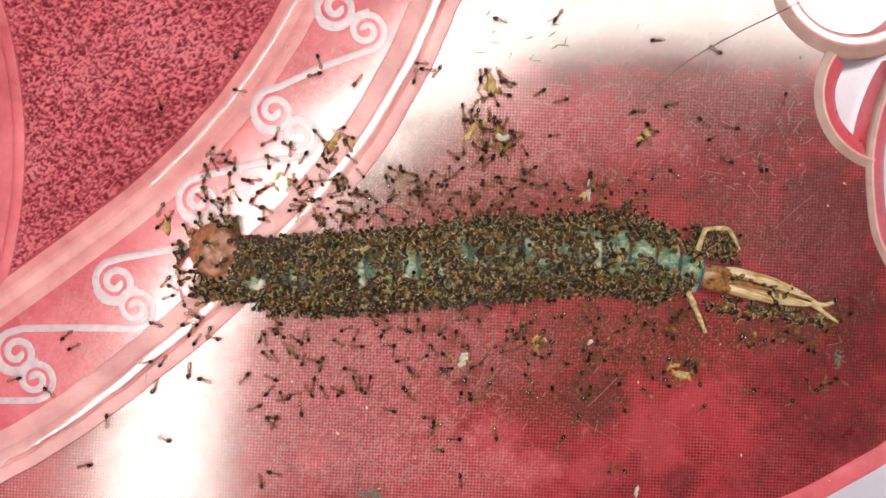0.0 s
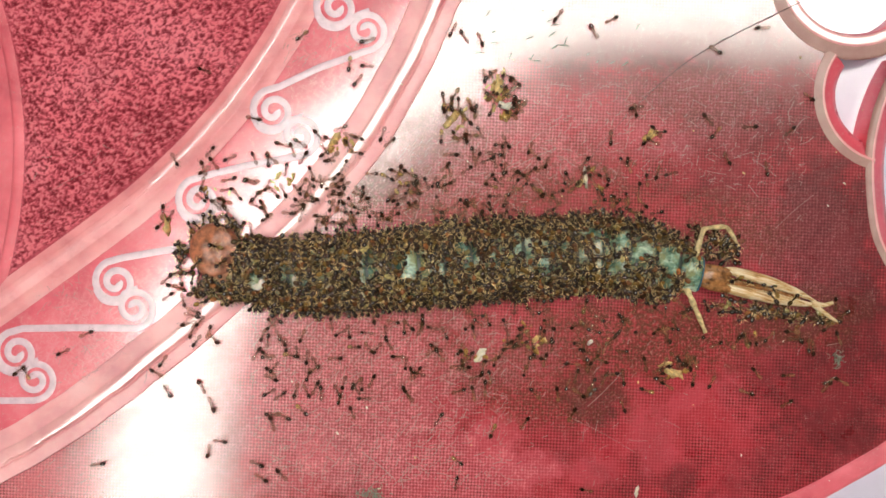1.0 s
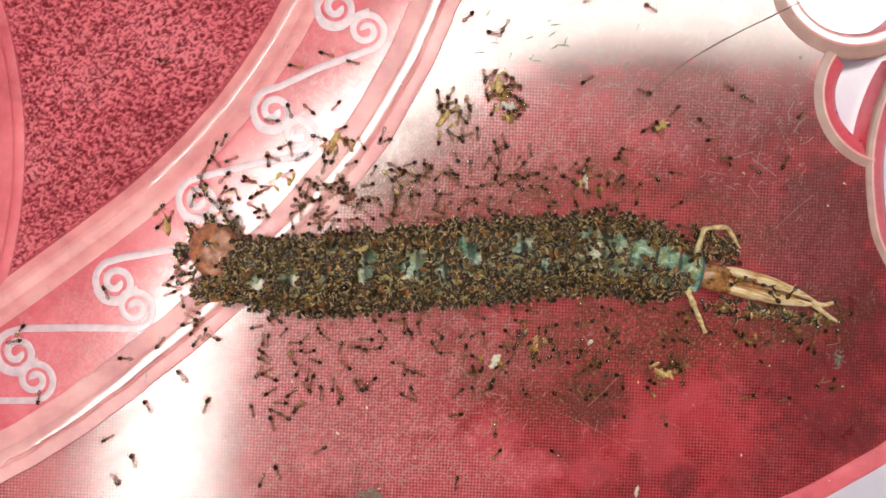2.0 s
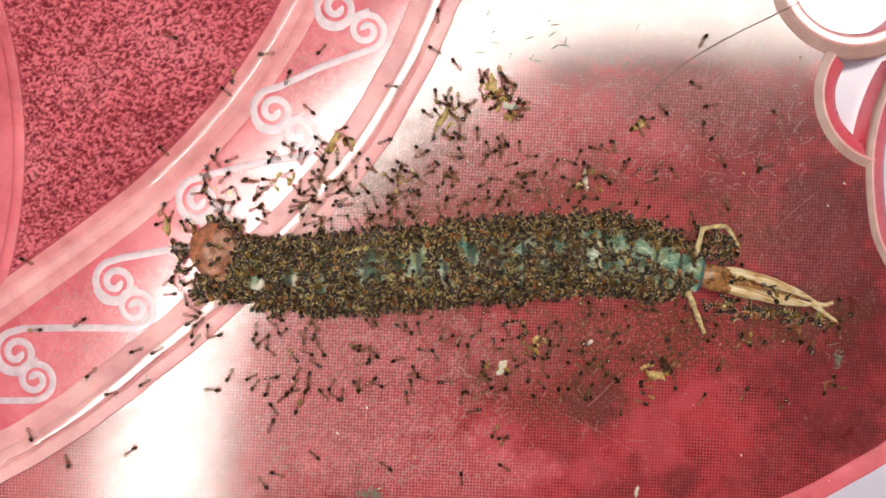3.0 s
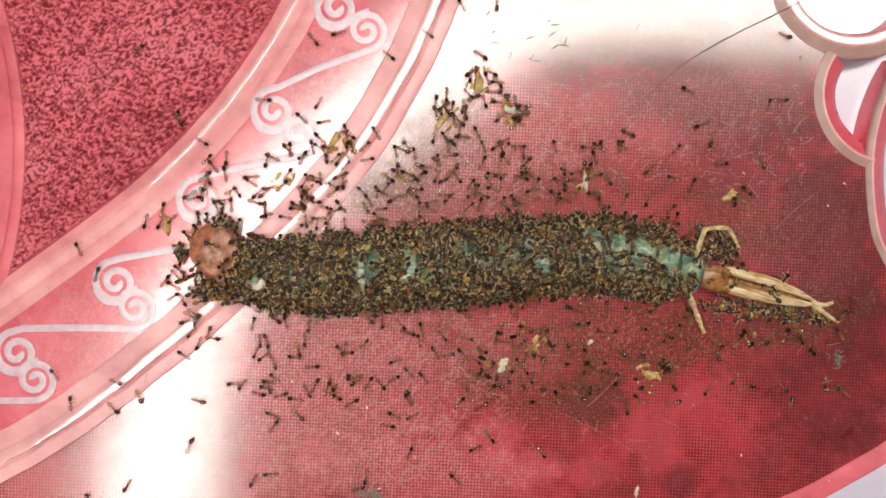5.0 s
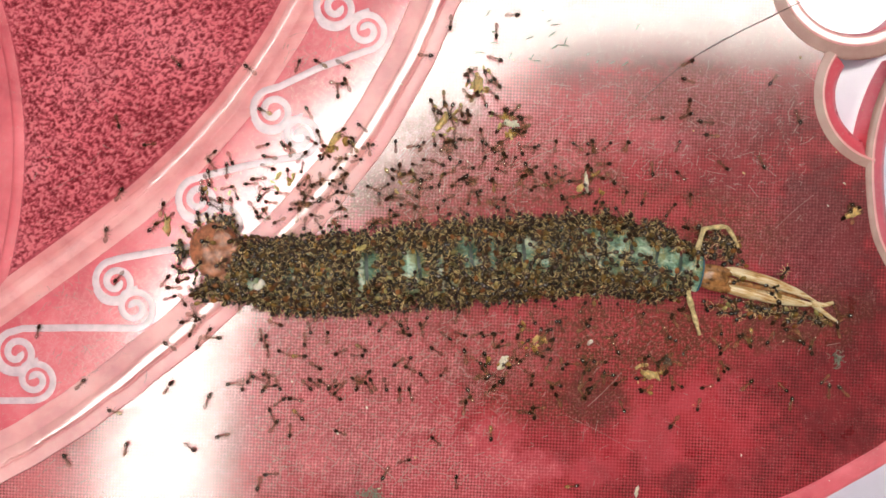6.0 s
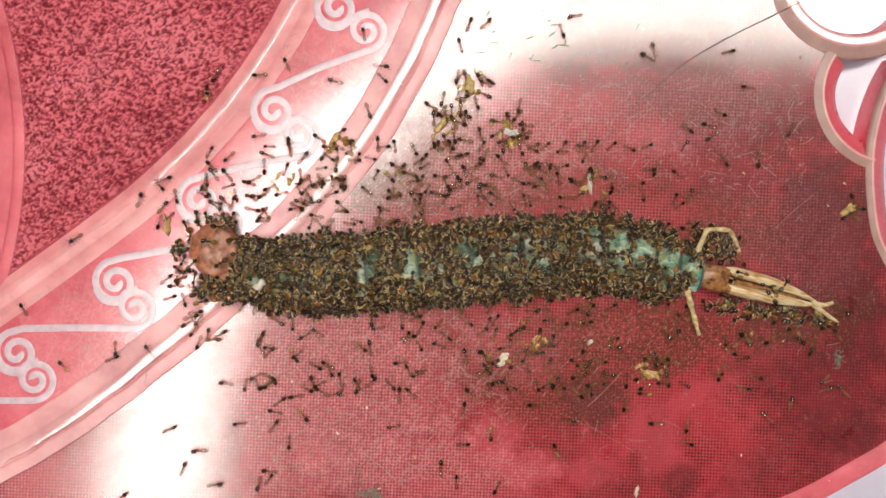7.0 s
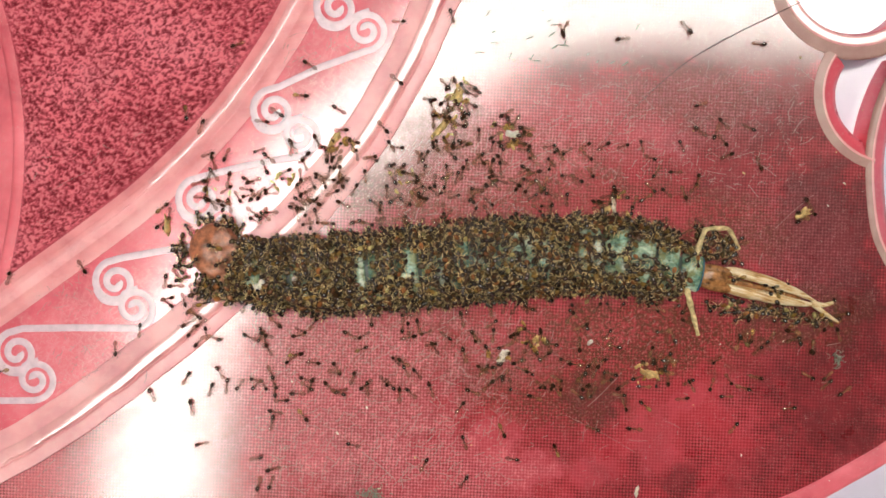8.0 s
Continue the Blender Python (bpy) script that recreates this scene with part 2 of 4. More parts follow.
MAT_STEP = plastic("dull_pale_pink_step", scratch=0.35, dirt=0.12, rough=0.4, tone=(0.88, 0.27, 0.29), coat=0.35, gloss=(0.34, 0.24))
MAT_PALE_STEP = plastic("dull_pale_step", scratch=0.35, dirt=0.1, rough=0.4, tone=(0.91, 0.34, 0.36), coat=0.4, gloss=(0.3, 0.2))
# edge of the pink tray; grey sky sheen is put into its taupe
MAT_LIP = plastic("taupe_sheen_lip", scratch=0.2, dirt=0.2, rough=0.4, tone=(0.46, 0.23, 0.21), coat=0.3, gloss=(0.36, 0.26))
MAT_SWIRL = simple("pale_lavender_relief", (0.68, 0.45, 0.53), 0.25, 0.12, 600, 1.76)
MAT_FLOOR = simple("lilac_floor", (0.74, 0.69, 0.83), 0.16, 0.06, 60, 1.9)
MAT_CEIL = simple("dull_ceiling", (0.024, 0.018, 0.016), 0.9, 0.15, 3)
MAT_WALL = simple("dull_wall", (0.040, 0.030, 0.027), 0.9, 0.15, 3)
MAT_HEAD = simple("ant_head_dark", (0.050, 0.017, 0.008), 0.06, 0.6, 2500, 1.8, 0.5, clear=0.2)
MAT_SWARM_HEAD = simple("swarm_head_brown", (0.030, 0.012, 0.006), 0.07, 0.6, 2500, 1.9, 0.3, island=0.8)
MAT_THORAX = simple("ant_thorax_brown", (0.40, 0.17, 0.085), 0.2, 0.3, 2500, 1.5, 0.35, clear=0.68)
MAT_GASTER = simple("ant_gaster_amber", (0.44, 0.20, 0.095), 0.10, 0.45, 2200, 1.5, 0.45, clear=0.73)
MAT_LEG = simple("ant_leg_amber", (0.34, 0.16, 0.07), 0.35, 0.2, 2500, clear=0.65)
MAT_OLIVE = simple("ant_gaster_olive", (0.56, 0.34, 0.11), 0.10, 0.6, 2200, 1.5, 0.5, clear=0.6)
MAT_SWARM_DARK = simple("swarm_gaster_dark", (0.040, 0.018, 0.006), 0.11, 0.6, 2200, 1.6, 0.3, island=0.9)
MAT_SWARM_OLIVE = simple("swarm_gaster_olive", (0.170, 0.098, 0.024), 0.11, 0.6, 2200, 1.6, 0.3, island=0.9)
MAT_SWARM_RED = simple("swarm_gaster_red_brown", (0.175, 0.066, 0.020), 0.11, 0.6, 2200, 1.6, 0.3, island=0.9)
MAT_SWARM_PALE = simple("swarm_gaster_straw", (0.34, 0.27, 0.10), 0.14, 0.5, 2200, 1.6, 0.3, island=0.9)
MAT_SWARM_LEG = simple("swarm_leg_yellow", (0.66, 0.49, 0.24), 0.22, 0.3, 2500, 1.5, 0.3, island=0.95)
MAT_CRUMB = simple("pale_food_crumb", (0.74, 0.50, 0.20), 0.45, 0.4, 1500, sss=0.2)
MAT_AMBER = simple("amber_bit", (0.66, 0.38, 0.10), 0.18, 0.5, 1800, 1.55, clear=0.4)
MAT_WHITE = simple("white_crumb", (0.82, 0.75, 0.62), 0.45, 0.15, 1500, sss=0.2)
MAT_FLUFF = simple("grey_green_fluff", (0.30, 0.31, 0.24), 0.7, 0.4, 1500)
MAT_HAIR = simple("dark_hair", (0.05, 0.03, 0.03), 0.35, 0.2, 800)
MAT_SCRATCH = simple("pale_scratch", (0.84, 0.50, 0.46), 0.5, 0.25, 1500, clear=0.5)
MAT_HEADPLATE = simple("red_brown_head_plate", (0.40, 0.145, 0.075), 0.30, 0.65, 900, bump_d=0.0002)
MAT_NECK = simple("tan_neck_plate", (0.52, 0.24, 0.14), 0.35, 0.5, 700, bump_d=0.0002)
MAT_COLLAR = simple("dark_blue_collar", (0.05, 0.14, 0.20), 0.25, 0.5, 1500)


def straw_mat():
    """Straw-coloured horn with lengthwise brown streaks; pale streaks paint in its highlights."""
    m, n, l, b = node_mat("straw_leg", 0.2, 1.65)
    f = noise_tex(n, l, coords(n, l, (0.1, 1, 1), -15), 2300, 4, 0.6)
    g = noise_tex(n, l, coords(n, l), 350, 3)
    col = ramp(n, l, f, [(0.28, (0.24, 0.09, 0.025)), (0.40, (0.66, 0.40, 0.15)), (0.56, (0.95, 0.80, 0.52))])
    col = mix(n, l, math_node(n, l, "MULTIPLY", g, 0.3), col, (0.42, 0.16, 0.04))
    l.new(col, b.inputs["Base Color"])
    bump(n, l, b, f, 0.6, 0.00012)
    return m


MAT_PALE_LEG = straw_mat()
MAT_CREAM_LEG = simple("cream_horn_leg", (0.74, 0.53, 0.27), 0.25, 0.5, 1300, bump_d=0.00015)
MAT_JOINT = simple("orange_brown_joint", (0.33, 0.145, 0.052), 0.25, 0.8, 1000, bump_d=0.0002)


def tergite_mat(name, stops, dull):
    m, n, l, b = node_mat(name, 0.26, 1.5)
    v = coords(n, l)
    f = noise_tex(n, l, v, 300, 4, 0.6, 0.4)
    g = noise_tex(n, l, coords(n, l, (0.35, 1, 1)), 1300, 4, 0.65)
    col = ramp(n, l, f, stops)
    streak = ramp(n, l, g, [(0.36, grey(1)), (0.52, grey(0))])
    col = mix(n, l, math_node(n, l, "MULTIPLY", streak, dull), col, (0.035, 0.06, 0.038))
    olive = ramp(n, l, noise_tex(n, l, v, 420, 4, 0.7, 0.6), [(0.48, grey(0)), (0.64, grey(0.75))])
    col = mix(n, l, olive, col, (0.25, 0.24, 0.075))
    l.new(col, b.inputs["Base Color"])
    bump(n, l, b, g, 0.6, 0.0002)
    return m


MAT_TERG = tergite_mat("blue_green_tergite", [(0.30, (0.018, 0.075, 0.060)), (0.42, (0.09, 0.20, 0.14)), (0.54, (0.33, 0.48, 0.33)), (0.66, (0.76, 0.84, 0.66))], 0.85)
MAT_TERG_RIM = tergite_mat("mint_tergite_margin", [(0.32, (0.06, 0.19, 0.16)), (0.43, (0.24, 0.42, 0.32)), (0.54, (0.55, 0.72, 0.55)), (0.64, (0.90, 0.93, 0.80))], 0.7)
MAT_FLESH = simple("dark_membrane", (0.06, 0.08, 0.065), 0.4, 0.3, 600)

# ---- mesh tools ----


def part(name, bm, material, parent=None, label="", smooth=True):
    me = bpy.data.meshes.new(name)
    bmesh.ops.recalc_face_normals(bm, faces=bm.faces)
    bm.to_mesh(me)
    bm.free()
    for p in me.polygons:
        p.use_smooth = smooth
    for m in material if isinstance(material, (list, tuple)) else [material]:
        me.materials.append(m)
    ob = new(name, me)
    ob.parent = parent
    if label:
        tagged(ob, label)
    return ob


def curve_through(pts, n):
    """n points of a Catmull-Rom curve through pts (tuples of any length)."""
    p = [np.array(q, float) for q in pts]
    p = [2 * p[0] - p[1]] + p + [2 * p[-1] - p[-2]]
    segs = len(p) - 3
    out = []
    for i in range(n):
        t = i / (n - 1) * segs
        k = min(int(t), segs - 1)
        t -= k
        a, b, c, d = p[k:k + 4]
        out.append(0.5 * (2 * b + (c - a) * t + (2 * a - 5 * b + 4 * c - d) * t * t + (3 * b - a - 3 * c + d) * t ** 3))
    return out


def sweep(path, profile, bm=None, closed=False, scale=None, mat=0, wobble=None):
    """Sweep a profile of (side, up) metres along a path of Vectors; side is to the right of the way."""
    bm = bm or bmesh.new()
    rings = []
    n = len(path)
    for i, p in enumerate(path):
        a = path[max(i - 1, 0)] if not closed else path[i - 1]
        c = path[min(i + 1, n - 1)] if not closed else path[(i + 1) % n]
        d = (c - a).normalized()
        side = d.cross(Vector((0, 0, 1))).normalized()
        up = side.cross(d)
        s = scale(i / (n - 1)) if scale else 1.0
        rings.append([bm.verts.new(p + side * (x * s) + up * (z * s)) for x, z in (profile if wobble is None else wobble(i, profile))])
    m = len(profile)
    loop = profile[0] != profile[-1] and len(profile) > 2 and scale is not None
    for i in range(n if closed else n - 1):
        r0, r1 = rings[i], rings[(i + 1) % n]
        for j in range(m if loop else m - 1):
            f = bm.faces.new((r0[j], r0[(j + 1) % m], r1[(j + 1) % m], r1[j]))
            f.material_index = mat
    if loop and not closed:
        for r in (rings[0], rings[-1]):
            bm.faces.new(r).material_index = mat
    return bm


def tube(path, r, bm=None, sides=6, taper=None, mat=0, flat=1.0):
    prof = [(r * math.cos(2 * math.pi * k / sides), flat * r * math.sin(2 * math.pi * k / sides)) for k in range(sides)]
    return sweep(path, prof, bm, scale=taper or (lambda t: 1.0), mat=mat)


def blob(bm, c, r, mat=0, seg=10, rings=7, turn=None):
    m = Matrix.Translation(c) @ (turn or Matrix()) @ Matrix.Diagonal((*r, 1))
    got = bmesh.ops.create_uvsphere(bm, u_segments=seg, v_segments=rings, radius=1, matrix=m)
    for v in got["verts"]:
        for f in v.link_faces:
            f.material_index = mat
    return got["verts"]


def slab(outline, top, bottom):
    """A flat plate with the outline (a list of 2D points), between two heights."""
    bm = bmesh.new()
    up = [bm.verts.new((x, y, top)) for x, y in outline]
    dn = [bm.verts.new((x, y, bottom)) for x, y in outline]
    n = len(outline)
    edges = [bm.edges.new((up[i], up[(i + 1) % n])) for i in range(n)]
    bmesh.ops.triangle_fill(bm, use_beauty=True, edges=edges)
    for i in range(n):
        bm.faces.new((up[i], up[(i + 1) % n], dn[(i + 1) % n], dn[i]))
    return bm


def flat_pts(pts):
    return [tuple(spot(u, v)[:2]) for u, v in pts]


def arc(cu, cv, r, a0, a1, n=24):
    """Grid points on a circle; degrees, 0 to the right, 90 towards the top."""
    return [(cu + r * math.cos(radians(a0 + (a1 - a0) * i / (n - 1))), cv - r * math.sin(radians(a0 + (a1 - a0) * i / (n - 1)))) for i in range(n)]


# ---- the place ----
DEPTH = 0.005
bm = bmesh.new()
bmesh.ops.create_grid(bm, x_segments=2, y_segments=2, size=1.35, matrix=Matrix.Translation((0, 0, -DEPTH)))
tagged(part("floor", bm, MAT_FLOOR, smooth=False), "pale lilac smooth floor under the pink plastic tray", "floor", kind="structure")

WALL_H = CEIL + DEPTH
# unseen walls, added so that light enters only by the roof gap
for name, x, y, sx, sy in (("wall_north", 0, 1.4, 2.9, 0.1), ("wall_south", 0, -1.4, 2.9, 0.1), ("wall_east", 1.4, 0, 0.1, 2.7), ("wall_west", -1.4, 0, 0.1, 2.7)):
    bm = bmesh.new()
    bmesh.ops.create_cube(bm, size=1, matrix=Matrix.Translation((x, y, WALL_H / 2 - DEPTH)) @ Matrix.Diagonal((sx, sy, WALL_H, 1)))
    tagged(part(name, bm, MAT_WALL, smooth=False), "unseen dull brown plain wall, added to keep out stray light", "wall", kind="structure")

# unseen roof, added: its curved gap shapes the sky's reflection in the tray
inner = curve_through([(-0.64, -1.10), (-0.63, -0.60), (-0.58, -0.28), (-0.45, -0.04), (-0.28, 0.13), (-0.07, 0.28), (0.10, 0.41), (0.20, 0.51), (0.42, 0.58), (0.75, 0.585), (1.05, 0.56), (1.27, 0.53)], 40)
outer = curve_through([(1.27, 0.84), (1.05, 0.86), (0.6, 0.88), (0.12, 0.84), (-0.09, 0.68), (-0.187, 0.55), (-0.289, 0.457), (-0.446, 0.347), (-0.603, 0.174), (-0.713, 0.033), (-0.82, -0.124), (-0.94, -0.41), (-0.98, -0.70), (-1.0, -1.10)], 40)
hole = [tuple(p) for p in inner] + [tuple(p) for p in outer]
bm = bmesh.new()
for z in (CEIL, CEIL + 0.06):
    edges = []
    for ring in (hole, [(-1.45, -1.45), (1.45, -1.45), (1.45, 1.45), (-1.45, 1.45)]):
        vs = [bm.verts.new((x, y, z)) for x, y in ring]
        edges += [bm.edges.new((vs[i], vs[(i + 1) % len(vs)])) for i in range(len(vs))]
    bmesh.ops.triangle_fill(bm, use_beauty=True, edges=edges)
tagged(part("ceiling", bm, MAT_CEIL, smooth=False), "unseen dull brown roof, added so its curved gap shapes the reflections", "ceiling", kind="structure")

# ---- the pink tray ----
tray = tagged(new("plastic_tray"), "scuffed pink plastic tray with embossed scrolls on a lilac floor", "tray")
tray.location = (0, 0, 0)

RIDGE_A = [tuple(p) for p in curve_through([(592, -120), (524, -5), (497, 45), (470, 88), (440, 133), (415, 166), (395, 192), (370, 220), (345, 248), (300, 293), (240, 347), (175, 397), (100, 452), (0, 524), (-90, 584), (-130, 612)], 90)]
RIDGE_B = [tuple(p) for p in curve_through([(852, -120), (787, -5), (772, 30), (757, 65), (742, 100), (725, 132), (706, 165), (690, 194), (657, 248), (617, 300), (580, 345), (540, 392), (470, 462), (400, 532), (325, 600), (290, 627), (250, 658), (225, 680), (185, 708), (145, 738), (95, 770), (50, 798), (0, 824), (-130, 895)], 170)]


def offset(line, d):
    out = []
    for i, p in enumerate(line):
        a, c = line[max(i - 1, 0)], line[min(i + 1, len(line) - 1)]
        dx, dy = c[0] - a[0], c[1] - a[1]
        q = math.hypot(dx, dy)
        out.append((p[0] - dy / q * d, p[1] + dx / q * d))
    return out


# Offsets: positive towards the grained panel, negative towards the woven panel.
A_OUT, A_IN = offset(RIDGE_A, 20), offset(RIDGE_A, -46)
B_OUT, B_IN = offset(RIDGE_B, 54), offset(RIDGE_B, -29)

SCALLOP_A = arc(1515, -53, 132, 205, 255, 24)
SCALLOP_B = arc(1578, 167, 132, 137, 252, 34)
SIDE_RIM = [tuple(p) for p in curve_through([(1600, 108), (1588, 128), (1574, 156), (1558, 200), (1547, 250), (1543, 300), (1545, 350), (1551, 400), (1564, 440), (1600, 500), (1660, 560)], 40)]
SCALLOP_C = [p for p in SIDE_RIM if 305 < p[1] < 500]
FRONT_EDGE = [tuple(p) for p in curve_through([(1690, 640), (1640, 730), (1575, 785), (1500, 830), (1400, 882), (1240, 940), (1150, 965)], 30)]
outline = B_IN[::-1][:] + [(1400, -120)] + SCALLOP_A + SCALLOP_B + SCALLOP_C + [(1680, 580)] + FRONT_EDGE + [(600, 990), (-130, 960)]
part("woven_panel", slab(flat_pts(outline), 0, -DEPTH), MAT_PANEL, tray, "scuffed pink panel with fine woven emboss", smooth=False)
part("scroll_band", slab(flat_pts(A_IN + B_OUT[::-1]), 0.0001, -DEPTH), MAT_BAND, tray, "smooth pink band between two ridges", smooth=False)


def worn(i, profile):
    """The groove beside the ridge wanders and its edges are chipped."""
    a, b = noise.noise(Vector((i * 0.55, 3.1, 0))), noise.noise(Vector((i * 1.3, 8.7, 0)))
    return [(x + (2.6 * a + 1.6 * b) * K if -4.5 * K < x < 7.5 * K else x, z * (1 + 0.4 * b) if z < 0 and z > -0.0005 else z) for x, z in profile]


def ridge(name, line, profile, material):
    """A long moulding; profile of (offset, height) with the offset towards the woven panel, on the plan's grid."""
    path = [spot(u, v) for u, v in line[::-1]]
    prof = [(x * K, z * MM) for x, z in profile]
    return part(name, sweep(path, prof, wobble=worn), material, tray)


ridge("ridge_step", RIDGE_A, [(-20, -2), (-20, 0.04), (-19, 0.06), (-14, 0.13), (-8, 0.20), (-4, 0.23)], MAT_STEP)
for name, line, skin in (("outer_ridge", RIDGE_A[:58], MAT_RIM), ("ridge_step", RIDGE_A[57:], MAT_STEP)):
    ridge(name, line, [(-6.4, 0.16), (-6.1, 0.218), (-5, 0.237), (-2.5, 0.251), (0, 0.256), (2.5, 0.251), (5, 0.237), (6.1, 0.218), (6.4, 0.16)], skin)
ridge("ridge_step", RIDGE_A, [(4, 0.23), (8, 0.20), (14, 0.12), (17, 0.05), (20, -0.02), (22, 0.0), (25, 0.06), (29, 0.09), (34, 0.1), (45, 0.105), (46, 0.09), (46, -2)], MAT_STEP)
crest = [(x, 0.25 - 0.032 * ((x + 12) / 9.5) ** 2) for x in (-21.5, -19, -16, -12, -8, -5, -2.5)]
ridge("ridge_step", RIDGE_B, [(-54, -2), (-54, 0.08), (-53, 0.1), (-50, 0.11), (-38, 0.14), (-25, 0.175), (-22, 0.2)], MAT_PALE_STEP)
ridge("inner_ridge", RIDGE_B, [(-22.2, 0.18)] + crest + [(-1.6, 0.2), (-0.6, -0.15), (2.5, -0.25)], MAT_PALE_RIM)
ridge("ridge_step", RIDGE_B, [(2.5, -0.25), (4.2, 0.0), (5, 0.07), (6.5, 0.08), (10, 0.075), (18, 0.055), (27, 0.03), (28.5, 0.0), (29, -2)], MAT_PALE_STEP)


def left_disc(v):
    """Edge of the smooth disc at the far side of the grained panel."""
    return 34 - (v - 265) ** 2 / 1700.0


# grained panel: an uneven pebbled skin
def grain_height(p):
    q = Vector((p.x * 1500, p.y * 1900, 0.3))
    a = noise.noise(q + Vector((noise.noise(q * 0.6), noise.noise(q * 0.6 + Vector((9, 4, 2))), 0)) * 0.9)
    b = noise.noise(q * 1.9 + Vector((3, 7, 1)))
    return 0.00007 * math.tanh((a + 0.6 * b) * 2.3)


a_line = np.array(A_OUT[::-1])
rows = []
NV, NU = 330, 260
for j in range(NV):
    v = -110 + j * (690.0 / (NV - 1))
    right = float(np.interp(v, a_line[::-1, 1], a_line[::-1, 0])) if a_line[0, 1] > a_line[-1, 1] else float(np.interp(v, a_line[:, 1], a_line[:, 0]))
    left = left_disc(v) + 6
    right = max(right, left + 1)
    row = []
    for i in range(NU):
        u = left + (right - left) * i / (NU - 1)
        p = spot(u, v)
        p.z = grain_height(p) * min(1, (right - u) / 14, (u - left) / 10)
        row.append(p)
    rows.append(row)
verts = [p for row in rows for p in row]
faces = [(j * NU + i, j * NU + i + 1, (j + 1) * NU + i + 1, (j + 1) * NU + i) for j in range(NV - 1) for i in range(NU - 1)]
me = bpy.data.meshes.new("grained_panel")
me.from_pydata([tuple(p) for p in verts], [], [f[::-1] for f in faces])
me.polygons.foreach_set("use_smooth", [True] * len(me.polygons))
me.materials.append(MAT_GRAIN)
g = new("grained_panel", me)
g.parent = tray
tagged(g, "dark speckled pebble-grained pink panel")

disc_edge = [(left_disc(v), v) for v in np.linspace(-120, 600, 30)]
part("side_disc", slab(flat_pts([(-130, -120)] + disc_edge + [(-130, 600)]), -0.00015, -DEPTH), MAT_SIDE, tray, smooth=False)
part("disc_bead", sweep([spot(u, v) for u, v in disc_edge], [(-12 * K, -0.0012), (-12 * K, -0.0001), (-7 * K, 0.00006), (0, 0.00014), (7 * K, 0.00006), (12 * K, -0.0001), (12 * K, -0.0012)]), MAT_SIDE, tray)


def rim(name, pts, profile, material, label=""):
    path = [spot(u, v) for u, v in pts]
    return part(name, sweep(path, [(x * K, z * MM) for x, z in profile]), material, tray, label)


EDGE = [(-17, -0.3), (-16, -0.01), (-14, 0.04), (-9, 0.14), (-5, 0.21), (-1, 0.245)]
LIP = [(-1.4, 0.2), (-1, 0.25), (0.6, 0.26), (2.2, 0.25), (3.4, 0.2), (4, 0.1)]
WALL = [(3.6, 0.15), (10, -0.4), (20, -1.0), (31, -2.0), (33, -4.9)]
WIDE_EDGE = [(-38, -0.3), (-37, -0.01), (-33, 0.04), (-24, 0.13), (-17, 0.19), (-15, 0.2)]
WIDE_LIP = [(-15.4, 0.16), (-15, 0.203), (-11, 0.207), (-3, 0.208), (1, 0.2), (3, 0.17), (4.5, 0.05)]
STEEP = [(4.2, 0.1), (7, -0.3), (10, -1.0), (13, -4.9)]
SIDE_EDGE = [(-12, -0.3), (-11, 0.03), (-6, 0.2), (-1, 0.245)]
for sc, edge, lip, wall in ((arc(1515, -53, 121, 200, 340, 44)[::-1], WIDE_EDGE, WIDE_LIP, STEEP), (arc(1578, 167, 122, 145, 256, 44)[::-1], EDGE, LIP, WALL), (SIDE_RIM[::-1], SIDE_EDGE, LIP, WALL)):
    rim("scallop_edge", sc, edge, MAT_LIP, "taupe edge round a scallop, sky sheen in its colour")
    rim("scallop_lip", sc, lip, MAT_PALE_RIM, "pale glossy lip of a scallop")
    rim("scallop_wall", sc, wall, MAT_BAND)
rim("scallop_wall", SIDE_RIM[:20], [(9, 0.05), (11, -0.8), (15, -2.4), (18, -4.9)], MAT_BAND)
rim("front_lip", FRONT_EDGE, [(-30, -4.9), (-30, -0.9), (-26, -0.1), (-20, 0.08), (-8, 0.12), (0, 0.1), (8, 0.02), (8, -1)], MAT_SIDE, "rounded pink outer edge")


def spiral(cu, cv, r0, a0, turns, way, n=46):
    """Winds in from radius r0 at angle a0 (degrees); way is +1 anticlockwise."""
    out = []
    for i in range(n):
        t = i / (n - 1)
        a = radians(a0 + way * 360 * turns * t)
        r = r0 * (1 - 0.86 * t)
        out.append((cu + r * math.cos(a), cv - r * math.sin(a)))
    return out


